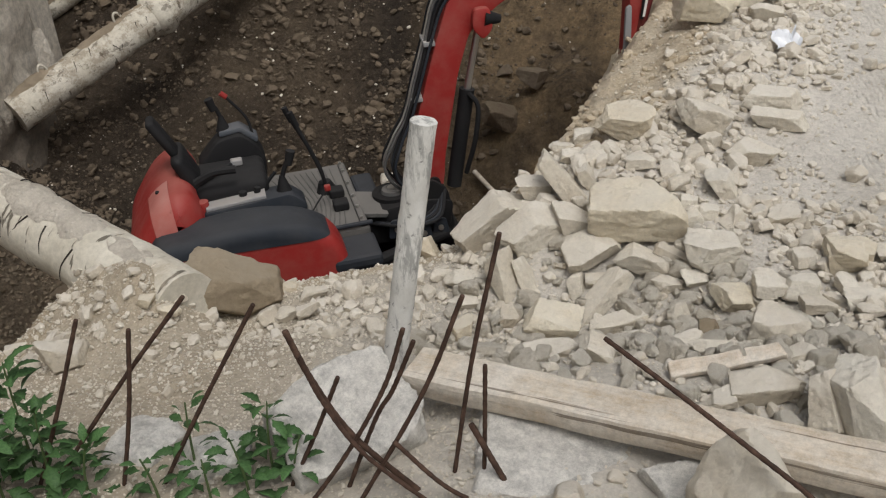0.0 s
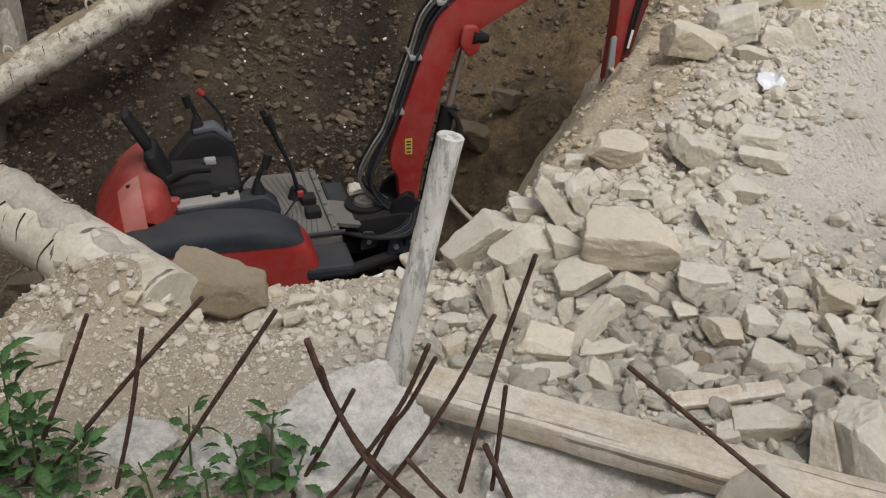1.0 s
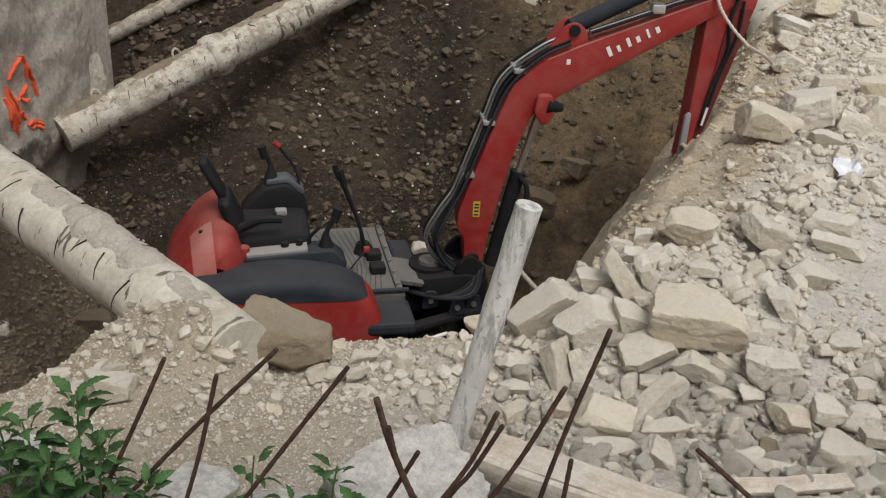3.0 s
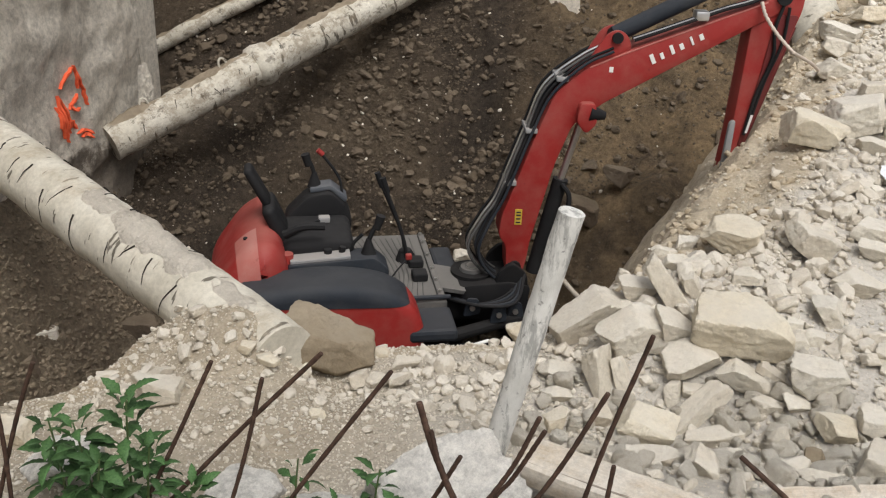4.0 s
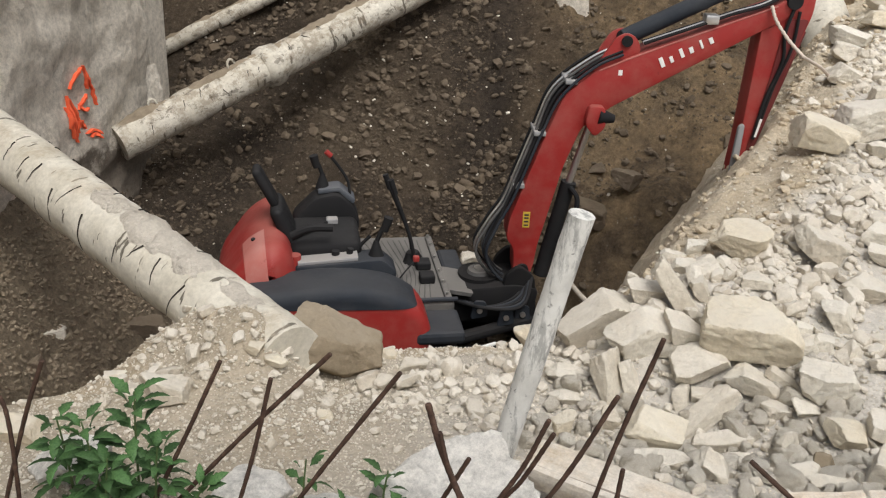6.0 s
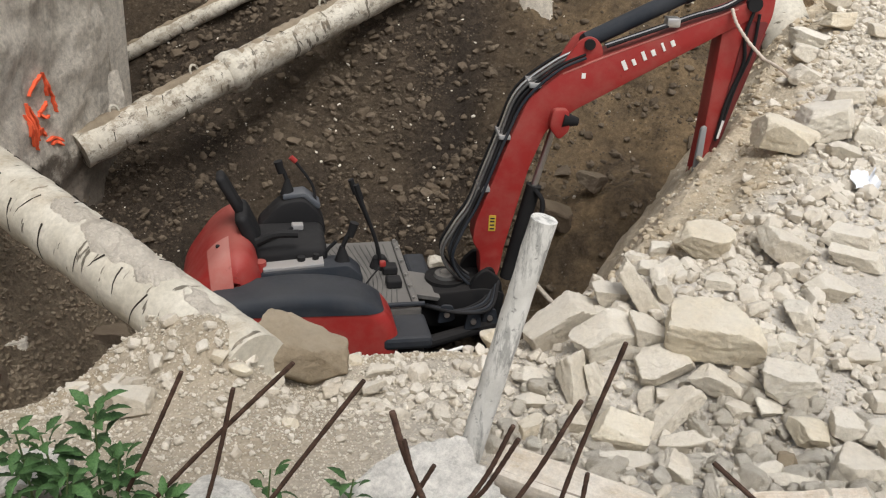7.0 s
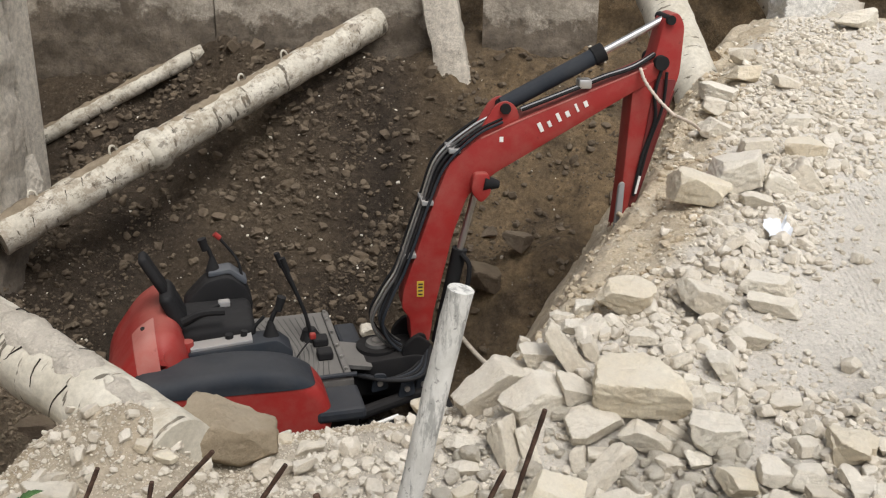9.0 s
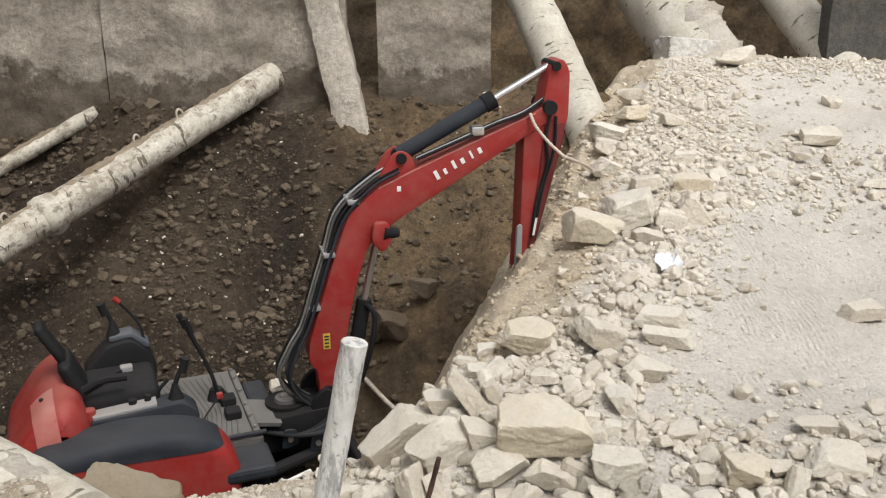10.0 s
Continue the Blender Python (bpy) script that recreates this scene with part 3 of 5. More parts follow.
def lug(root, z, r):
    """A lifting eye on top of a strut."""
    inv = root.matrix_basis.to_3x3().inverted()
    up = (inv @ Vector((0, 0, 1)))
    up.z = 0
    up.normalize()
    side = up.cross(Vector((0, 0, 1)))
    base = up * r + Vector((0, 0, z))
    pts = [base + side * 0 + Vector((0, 0, -0.04)), base + up * 0.05 + Vector((0, 0, -0.03)), base + up * 0.075, base + up * 0.05 + Vector((0, 0, 0.03)), base + Vector((0, 0, 0.04))]
    part("lifting_eye", tube(pts, 0.011), STRUT, root, "bent steel lifting eye", 60)


big, big_len = lumpy_strut("strut", (-1.12, 4.03, -0.085), (-4.0, 6.07, 0.224), 0.2, "thick pale round strut with dark scars and a gravel-covered end", 90, seed=2.0)
def cracks(root, r, spots, thick=0.005):
    """Dark curved cracks that run part of the way round a strut."""
    inv = root.matrix_basis.to_3x3().inverted()
    up = inv @ Vector((0, 0, 1))
    a0 = math.atan2(up.y, up.x)
    for z, start, span, slant in spots:
        pts = []
        for i in range(7):
            a = a0 + radians(start + span * i / 6)
            pts.append(((r + 0.004) * math.cos(a), (r + 0.004) * math.sin(a), z + slant * i / 6 + 0.012 * noise.noise(Vector((i * 0.7, z * 9, 0)))))
        part("crack", tube(pts, thick, 5, None, 4, thick * 0.3), CRACK, root, "dark open crack")


CRACK = m_plain("dark_crack", (0.03, 0.025, 0.02), 0.95, 0.0, 0.1)
_r = random.Random(8)
for _way in (1, -1):
    cracks(big, 0.2, [(0.75 + 0.2 * k + _r.uniform(-0.05, 0.05), _way * _r.uniform(5, 60), _way * _r.uniform(35, 75), _r.uniform(-0.05, 0.1)) for k in range(12)], 0.0055)
mid, mid_len = lumpy_strut("strut", (-3.88, 7.86, -0.47), (-0.93, 11.04, 0.985), 0.165, "pale mud-spattered round strut that braces two pit walls", 90, seed=7.0, material=MUDDY)
for _way in (1, -1):
    cracks(mid, 0.165, [(0.3 + 0.17 * k + _r.uniform(-0.06, 0.06), _way * _r.uniform(15, 80), _way * _r.uniform(8, 30), _r.uniform(-0.04, 0.1)) for k in range(13)], 0.0045)
collar(mid, 1.62, 0.165, 0.22)
for z in (0.42, 1.25, 2.75, 3.3):
    lug(mid, z, 0.165)
thin, thin_len = lumpy_strut("strut", (-4.9, 10.2, -0.42), (-2.88, 11.02, 0.63), 0.085, "thin pale greenish round strut with earth lying on it", 60, 20, seed=12.0, material=MUDDY)
lumpy_strut("strut", (2.56, 10.45, 0.28), (1.94, 12.6, 1.99), 0.26, "thick pale strut leaning down at the pit's far end", 50, seed=15.0)
wide, _ = lumpy_strut("strut", (4.8, 12.6, 0.3), (3.9, 14.4, 1.88), 0.5, "very thick pale strut with earth and a broken concrete cap", 50, 32, 0.02, seed=19.0)
lumpy_strut("strut", (6.32, 12.4, 0.45), (5.87, 14.4, 1.7), 0.3, "pale round strut between dark earth and a grey panel", 50, seed=23.0)


DUSTY_EARTH = m_stone("dusty_earth", (0.2, 0.16, 0.115), (0.33, 0.275, 0.2), (0.36, 0.3, 0.22))


def crust(root, r, z0, z1, wide, high, material, label, seed=0.0):
    """Earth that lies along the top of a strut, thick and thin in turn."""
    inv = root.matrix_basis.to_3x3().inverted()
    up = inv @ Vector((0, 0, 1))
    a0 = math.atan2(up.y, up.x)
    bm = bmesh.new()
    n, steps = 8, int((z1 - z0) / 0.035)
    rows = []
    for j in range(steps + 1):
        z = z0 + (z1 - z0) * j / steps
        k = max(0.0, 0.55 + 1.1 * noise.fractal(Vector((z * 2.2, seed, 0)), 0.7, 2.1, 5)) * min(1.0, j / 3, (steps - j) / 3)
        row = []
        for i in range(n + 1):
            u = 2 * i / n - 1
            a = a0 + u * wide * (0.5 + 0.5 * k) / r
            lump = high * k * (1 - u * u) * (0.7 + 0.8 * noise.noise(Vector((z * 14, u * 3, seed))))
            row.append(bm.verts.new(((r + lump - 0.006) * math.cos(a), (r + lump - 0.006) * math.sin(a), z)))
        rows.append(row)
    for p, q in zip(rows, rows[1:]):
        for i in range(n):
            bm.faces.new((p[i], p[i + 1], q[i + 1], q[i]))
    bmesh.ops.recalc_face_normals(bm, faces=bm.faces)
    part("earth_crust", bm, material, root, label, 180)


crust(mid, 0.165, 0.05, 4.2, 0.075, 0.045, DUSTY_EARTH, "brown earth lying on top", 1.0)
crust(thin, 0.085, 0.1, 2.2, 0.05, 0.04, DUSTY_EARTH, "brown earth lying on top", 4.0)
crust(big, 0.2, 0.1, 1.9, 0.15, 0.06, GROUND, "pale dust and grit lying on top", 6.0)
crust(wide, 0.5, 0.2, 1.6, 0.3, 0.16, GROUND, "pale earth lying on top", 9.0)

# ---- painted mark on the west wall ----
def spray_mark():
    root = thing("spray_mark", "bright orange spray-painted survey mark on the concrete wall", "paint mark")
    strokes = [((7.39, 0.35), (7.45, 0.25), (7.54, 0.11)), ((7.37, 0.34), (7.28, 0.29), (7.21, 0.2)), ((7.42, 0.32), (7.44, 0.23), (7.46, 0.14)), ((7.54, 0.12), (7.55, 0.06), (7.57, -0.03)), ((7.44, 0.1), (7.38, 0.06), (7.31, 0.0)), ((7.15, 0.16), (7.17, -0.0), (7.22, -0.25)), ((7.1, 0.08), (7.13, -0.06), (7.16, -0.2)), ((7.18, 0.13), (7.24, -0.0), (7.3, -0.15)), ((7.1, 0.02), (7.11, -0.04), (7.11, -0.1)), ((7.33, 0.04), (7.37, -0.02), (7.42, -0.01)), ((7.34, -0.1), (7.37, -0.15), (7.4, -0.19)), ((7.25, -0.08), (7.26, -0.15), (7.28, -0.19)), ((7.39, -0.23), (7.48, -0.22), (7.56, -0.28)), ((7.43, -0.27), (7.49, -0.26), (7.54, -0.31))]
    for s in strokes:
        line = smooth_line([(-3.875, y, z) for y, z in s], 8)
        bm = bmesh.new()
        rows = []
        for i, p in enumerate(line):
            d = (line[min(i + 1, len(line) - 1)] - line[max(i - 1, 0)]).normalized()
            w = d.cross(Vector((1, 0, 0))).normalized() * ((0.0105 + 0.006 * noise.noise(p * 25)) * (0.25 + 0.75 * math.sin(math.pi * min(1.0, (i + 0.5) / len(line)))))
            off = Vector((0.006 + 0.06 * noise.fractal(Vector((-3.9, p.y, p.z)) * 2.1, 0.8, 2.1, 6), 0, 0))
            rows.append([bm.verts.new(p + w + off), bm.verts.new(p - w + off), bm.verts.new(p - w + off - Vector((0.03, 0, 0))), bm.verts.new(p + w + off - Vector((0.03, 0, 0)))])
        for a, b in zip(rows, rows[1:]):
            for k in range(4):
                bm.faces.new((a[k], b[k], b[(k + 1) % 4], a[(k + 1) % 4]))
        bm.faces.new(rows[0])
        bm.faces.new(rows[-1][::-1])
        part("stroke", bm, ORANGE, root)


spray_mark()


# ---- excavator ----
def excavator():
    m = pose(-0.3, 7.2, -1.0, 0, 0, 18)
    root = thing("mini_excavator", "small red tracked excavator with no cab standing in the pit", "excavator", m=m)
    # side cover: one red body, its upper part capped by a charcoal shell
    flank = rounded([(-2.12, -0.5), (-1.0, -0.52), (-0.79, -0.36), (-0.72, -0.1), (-0.8, 0.12), (-0.97, 0.25), (-1.2, 0.31), (-1.5, 0.33), (-2.12, 0.26)], 0.16, 6)
    shells = []
    for above in (False, True):
        half = plate(flank, -0.87, -0.44, 0.09, 6)
        bmesh.ops.bisect_plane(half, geom=half.verts[:] + half.edges[:] + half.faces[:], plane_co=(-1.2, 0, 0.17), plane_no=(0.03, 0, 1), clear_inner=above, clear_outer=not above)
        if above:
            for v in half.verts:
                v.co += Vector((0.006 if v.co.x > -1.0 else 0.0, -0.006 if v.co.y < -0.6 else 0.006, 0.006 if v.co.z > 0.25 else 0.0))
        shells.append(half)
    cover = part("side_cover", shells[0], RED, root, "glossy red flank panel", 50)
    part("cover_top", shells[1], DARK, cover, "charcoal plastic shell over the side cover", 50)
    # rear hood
    hood = rounded([(-2.34, -0.35), (-1.68, -0.35), (-1.66, 0.12), (-1.74, 0.46), (-1.87, 0.53), (-2.04, 0.43), (-2.28, 0.1)], 0.12, 6)
    shell = plate(hood, -0.6, 0.62, 0.2, 7)
    tree = BVHTree.FromBMesh(shell)
    strip = bmesh.new()
    rows = []
    for j in range(15):
        a = radians(-8 + 88 * j / 14)
        row = []
        for x in (-2.03, -1.99, -1.95, -1.91, -1.87):
            d = Vector((0, -math.cos(a), math.sin(a)))
            base = Vector((x - 0.05 * math.sin(a), -0.12, 0.1))
            hit = tree.ray_cast(base + d * 2, -d)[0] or base + d * 0.4
            row += [strip.verts.new(hit + d * 0.014), strip.verts.new(hit - d * 0.02)]
        rows.append(row)
    for p, q in zip(rows, rows[1:]):
        for i, k in ((0, 2), (2, 4), (4, 6), (6, 8), (8, 9), (1, 0)):
            strip.faces.new((p[i], p[k], q[k], q[i]))
    bmesh.ops.recalc_face_normals(strip, faces=strip.faces)
    bolts = [rows[k][4].co.copy() for k in (3, 12)]
    body = part("rear_hood", shell, RED, root, "rounded red engine hood", 40)
    part("hood_panel", strip, PINKISH, body, "faded pinkish access panel", 40)
    for p in bolts:
        part("bolt", rod(p - Vector((0, 0.01, 0)), p + Vector((0, -0.012, 0.012)), 0.016), BLACK, body)
    # frame under the deck
    part("turntable_frame", plate(rounded([(-2.2, -0.42), (-0.52, -0.42), (-0.5, -0.1), (-2.2, -0.1)], 0.05), -0.62, 0.66, 0.02), GREASY, root, "greasy black frame", 40)
    part("slew_ring", rod((-1.3, 0, -0.6), (-1.3, 0, -0.42), 0.36, sides=32), GREASY, root)
    # floor with ribs
    deck = part("floor_plate", box((-1.2, -0.5, -0.1), (-0.52, 0.74, 0.0), 0.015), FLOOR, root, "dusty grey ribbed floor plate")
    ribs = bmesh.new()
    for i in range(11):
        tube([(-1.14 + 0.045 * i, -0.42, 0.0), (-1.0 + 0.035 * i, 0.0, 0.002), (-1.16 + 0.05 * i, 0.66, 0.0)], 0.006, 5, ribs, 5)
    part("rib_pattern", ribs, FLOOR, deck)
    part("floor_edge", box((-0.585, -0.48, -0.02), (-0.53, 0.7, 0.025), 0.012), FLOOR, deck, "dusty front rail of the floor")
    step = part("step_plate", box((-0.86, -0.88, -0.14), (-0.5, -0.5, -0.04), 0.03), DARK, root, "worn dark corner step")
    part("grab_bar", tube([(-0.86, -0.49, 0.0), (-0.84, -0.5, 0.03), (-0.68, -0.5, 0.035), (-0.5, -0.49, 0.03)], 0.018), DARK, step)
    # seat
    seat = part("seat", box((-1.74, -0.28, 0.26), (-1.2, 0.27, 0.42), 0.06, 3), BLACK, root, "black vinyl seat cushion", 40)
    part("seat_pan", box((-1.68, -0.26, -0.02), (-1.22, 0.25, 0.26), 0.04), BLACK, root, "", 40)
    back = box((-0.05, -0.2, 0.0), (0.05, 0.2, 0.36), 0.045, 3)
    box((-0.03, -0.1, 0.34), (0.035, 0.1, 0.66), 0.03, 3, back)
    for v in back.verts:
        v.co.x -= 0.12 * v.co.z * v.co.z
    bmesh.ops.transform(back, matrix=pose(-1.7, 0.0, 0.32, 0, -20, 0), verts=back.verts)
    part("backrest", back, BLACK, root, "black seat backrest folded slightly back", 40)
    part("backrest_hinge", rod((-1.76, -0.3, 0.34), (-1.76, 0.3, 0.34), 0.045), BLACK, root)
    part("armrest", tube([(-1.72, -0.3, 0.5), (-1.58, -0.31, 0.56), (-1.42, -0.31, 0.56)], 0.03), BLACK, root)
    # consoles and levers
    lc = part("left_console", plate(rounded([(-1.7, 0.02), (-1.2, 0.02), (-1.17, 0.34), (-1.22, 0.46), (-1.34, 0.57), (-1.52, 0.54), (-1.7, 0.36)], 0.05), 0.32, 0.56, 0.03), BLACK, root, "black control console with a slate top", 40)
    part("console_top", plate(rounded([(-1.5, 0.55), (-1.34, 0.57), (-1.22, 0.46), (-1.2, 0.5), (-1.33, 0.61), (-1.5, 0.59)], 0.02), 0.37, 0.53, 0.01), BLUISH, lc, "slate grey console top", 40)
    rc = part("right_console", plate(rounded([(-1.72, 0.02), (-0.98, 0.02), (-0.95, 0.24), (-1.06, 0.34), (-1.7, 0.3)], 0.04), -0.42, -0.2, 0.02), DARK, root, "charcoal console with a grey switch panel", 40)
    part("switch_panel", plate([(-1.68, 0.295), (-1.24, 0.325), (-1.24, 0.355), (-1.68, 0.325)], -0.4, -0.22, 0.008), GREY, rc, "pale grey switch panel")
    part("switch", rod((-1.4, -0.31, 0.33), (-1.4, -0.31, 0.375), 0.03), BLACK, rc)
    part("key_knob", rod((-1.3, -0.31, 0.33), (-1.29, -0.31, 0.39), 0.024), BLACK, rc)
    part("filler_cap", rod((-1.7, -0.33, 0.2), (-1.7, -0.33, 0.36), 0.05, 0.045, 20), RED, root, "dull red filler cap")

    def joystick(x, y, z, lean, height):
        j = bmesh.new()
        for k in range(4):
            rod((x, y, z + 0.03 * k), (x, y, z + 0.03 * (k + 1)), 0.06 - 0.011 * k, 0.045 - 0.009 * k, 14, j)
        tube([(x, y, z + 0.1), (x + lean * 0.4, y, z + 0.18), (x + lean, y, z + height)], 0.018, 8, j)
        rod((x + lean * 0.75, y, z + height * 0.72), (x + lean * 1.15, y, z + height + 0.03), 0.028, 0.036, 12, j)
        part("joystick", j, BLACK, root, "black rubber-booted joystick", 50)

    joystick(-1.46, 0.45, 0.58, -0.06, 0.24)
    joystick(-1.1, -0.31, 0.33, 0.08, 0.27)
    part("safety_lever", tube([(-1.24, 0.42, 0.5), (-1.27, 0.44, 0.66), (-1.4, 0.46, 0.85)], 0.012), BLACK, root)
    part("lever_knob", rod((-1.39, 0.46, 0.84), (-1.43, 0.46, 0.88), 0.022), RED, root, "red knob")
    part("lock_lever", tube([(-1.2, -0.24, 0.2), (-1.22, -0.25, 0.36), (-1.14, -0.25, 0.46)], 0.014), BLACK, root)
    for y, tip in ((0.3, -0.96), (0.18, -0.93)):
        part("travel_lever", tube([(-0.74, y, 0.0), (-0.78, y, 0.24), (tip, y + 0.05, 0.68)], 0.016), BLACK, root)
        part("lever_grip", rod((tip + 0.03, y + 0.045, 0.6), (tip - 0.01, y + 0.05, 0.72), 0.022, 0.024), BLACK, root)
    part("pedal_stem", tube([(-0.95, -0.2, 0.0), (-0.86, -0.12, 0.08), (-0.76, -0.05, 0.16)], 0.007), GREASY, root)
    part("pedal_knob", box((-0.785, -0.075, 0.14), (-0.735, -0.03, 0.19), 0.012), RED, root, "dusty red pedal pad")
    for y in (-0.12, 0.12):
        part("foot_pedal", box((-0.74, y - 0.06, 0.0), (-0.62, y + 0.06, 0.07), 0.015), BLACK, root)
    part("seat_belt", tube([(-1.7, -0.2, 0.44), (-1.55, -0.05, 0.45), (-1.42, 0.1, 0.44)], 0.014), BLACK, root)
    part("belt_buckle", box((-1.45, 0.06, 0.42), (-1.36, 0.13, 0.47), 0.012), GREY, root)
    for y in (-0.4, -0.2, 0.0, 0.25, 0.5, 0.66):
        part("rail_bolt", rod((-0.565, y, 0.03), (-0.565, y, 0.045), 0.014, sides=8), STEEL, deck)
    part("travel_lever_boot", rod((-0.74, 0.24, 0.0), (-0.75, 0.24, 0.09), 0.09, 0.05, 14), BLACK, root)
    part("seat_side_cover", plate(rounded([(-1.72, 0.0), (-1.2, 0.0), (-1.22, 0.2), (-1.68, 0.3)], 0.05), -0.3, -0.262, 0.008), DARK, root, "charcoal seat side cover")
    # swing casting, blade, tracks
    sw = bmesh.new()
    plate(rounded([(-0.55, -0.3), (-0.1, -0.34), (0.16, -0.28), (0.2, -0.05), (0.02, 0.0), (-0.5, -0.03)], 0.05), -0.24, 0.22, 0.02, 2, sw)
    rod((-0.24, 0, -0.36), (-0.24, 0, 0.01), 0.17, sides=28, bm=sw)
    swing = part("swing_post", sw, GREASY, root, "greasy black swing casting", 40)
    part("pin_cap", rod((-0.24, 0, 0.01), (-0.24, 0, 0.035), 0.1, 0.09, 24), FLOOR, swing, "grey round pin cap")
    part("pin_centre", rod((-0.24, 0, 0.035), (-0.24, 0, 0.05), 0.045, sides=16), STEEL, swing)
    part("front_shield", box((-0.52, 0.1, -0.2), (-0.34, 0.5, -0.01), 0.03), DARK, swing, "dark front shield")
    for y in (-0.2, 0.18):
        part("post_cheek", plate(rounded([(-0.12, -0.3), (0.2, -0.3), (0.16, 0.06), (0.03, 0.16), (-0.08, 0.06)], 0.05), y - 0.025, y + 0.025, 0.006), GREASY, swing)
    for x, y, z in ((-0.1, -0.42, -0.2), (0.05, -0.34, -0.22), (-0.3, -0.36, -0.16)):
        part("bracket", plate(rounded([(x - 0.07, z - 0.06), (x + 0.07, z - 0.04), (x + 0.05, z + 0.09), (x - 0.04, z + 0.1)], 0.03), y - 0.012, y + 0.012, 0.004), DARK, swing)
        part("bolt", rod((x, y - 0.03, z + 0.02), (x, y + 0.02, z + 0.02), 0.022), STEEL, swing)
    part("guard_plate", plate([(-0.56, -0.02), (-0.36, -0.06), (-0.34, -0.03), (-0.54, 0.012)], -0.3, 0.12, 0.004), FLOOR, swing, "bent dusty guard plate")
    for i in range(5):
        y = -0.16 - 0.045 * i
        part("swing_hose", tube([(-0.5, y + 0.12, -0.12), (-0.25, y - 0.12, -0.16 + 0.02 * i), (0.02, y - 0.1, -0.08), (0.14, y + 0.12, 0.05)], 0.013), (BLACK, DARK)[i % 2], swing)
    part("swing_cylinder", rod((-0.5, -0.52, -0.3), (0.12, -0.3, -0.28), 0.05), GREASY, root)
    # bright strip near the blade, coloured plain white
    part("swing_rod", rod((-0.46, -0.66, -0.34), (-0.2, -0.56, -0.33), 0.014), WHITE, root, "bright white metal strip near the blade")
    blade = part("dozer_blade", plate(rounded([(0.18, -0.84), (0.3, -0.82), (0.24, -0.62), (0.3, -0.42), (0.22, -0.42), (0.16, -0.6)], 0.02), -0.82, 0.82, 0.01), GREASY, root, "muddy dark dozer blade", 40)
    for y in (-0.45, 0.45):
        part("blade_arm", box((-0.8, y - 0.05, -0.72), (0.2, y + 0.05, -0.6), 0.02), GREASY, blade)
    for y in (-0.62, 0.62):
        track = rounded([(-2.2, -0.85), (0.0, -0.85), (0.16, -0.62), (0.0, -0.42), (-2.2, -0.42), (-2.36, -0.62)], 0.16, 6)
        t = part("track", plate(track, y - 0.17, y + 0.17, 0.02), BLACK, root, "muddy black rubber track", 40)
        for i in range(20):
            part("lug", box((-2.18 + 0.11 * i, y - 0.175, -0.435), (-2.12 + 0.11 * i, y + 0.175, -0.4), 0.008, 1), BLACK, t)
    part("car_body", box((-1.9, -0.4, -0.7), (-0.5, 0.4, -0.55), 0.03), GREASY, root)

    # boom assembly, turned a little on the swing post
    turn = pose(0.06, 0, 0, 0, 0, -6)

    def on_boom(name, bm, material, parent, label="", smooth=40):
        bmesh.ops.transform(bm, matrix=turn, verts=bm.verts)
        return part(name, bm, material, parent, label, smooth)

    outline = rounded([(-0.035, 0.0), (0.09, 0.0), (0.12, 0.12), (0.135, 0.28), (0.285, 0.95), (0.39, 1.25), (0.6, 1.42), (1.65, 2.02), (1.9, 2.16), (1.88, 2.29), (1.74, 2.21), (0.83, 1.855), (0.46, 1.69), (0.24, 1.5), (0.13, 1.2), (-0.1, 0.5), (-0.115, 0.34), (-0.05, 0.26)], 0.05, 4)
    boom = on_boom("boom", plate(outline, -0.12, 0.12, 0.012, 2), RED, root, "red bent boom with white lettering marks")
    on_boom("foot_pin", rod((0.03, -0.15, 0.08), (0.03, 0.15, 0.08), 0.05, sides=18), GREASY, boom)
    on_boom("boom_edge_weld", tube([(0.48, -0.118, 1.69), (0.84, -0.118, 1.845), (1.72, -0.118, 2.19)], 0.006), PINKISH, boom)
    for y in (-0.09, 0.09):
        on_boom("cylinder_bracket", plate(rounded([(0.42, 1.66), (0.78, 1.82), (0.74, 1.93), (0.66, 1.97), (0.58, 1.93)], 0.05), y - 0.015, y + 0.015, 0.004), RED, boom)
    on_boom("bracket_pin", rod((0.66, -0.13, 1.91), (0.66, 0.13, 1.91), 0.04, sides=16), GREASY, boom)
    on_boom("knuckle", plate(rounded([(0.42, 1.44), (0.54, 1.44), (0.56, 1.28), (0.48, 1.2), (0.4, 1.3)], 0.04), -0.19, -0.11, 0.015), RED, boom, "red cylinder knuckle")
    on_boom("knuckle_boot", rod((0.5, -0.15, 1.36), (0.62, -0.15, 1.34), 0.065, 0.03, 16), BLACK, boom, "black rubber boot")
    arm_cyl = on_boom("arm_cylinder", rod((0.66, 0, 1.91), (1.36, 0, 2.27), 0.062, sides=20), DARK, root, "dark hydraulic cylinder along the boom")
    on_boom("gland", rod((1.34, 0, 2.26), (1.42, 0, 2.3), 0.072, sides=20), BLACK, arm_cyl)
    on_boom("piston_rod", rod((1.4, 0, 2.29), (1.86, 0, 2.53), 0.028, sides=14), STEEL, arm_cyl, "shiny piston rod")
    for i in range(3):
        y = -0.07 - 0.03 * i
        on_boom("feed_pipe", tube([(0.78, y, 1.9), (1.1, y - 0.01, 2.02), (1.4, y, 2.13), (1.62, y, 2.2), (1.82, y * 0.6, 2.3)], 0.013), (BLACK, STEEL, BLACK)[i], arm_cyl)
    on_boom("pipe_clamp", box((1.2, -0.15, 2.05), (1.3, -0.05, 2.12), 0.012), STEEL, arm_cyl)
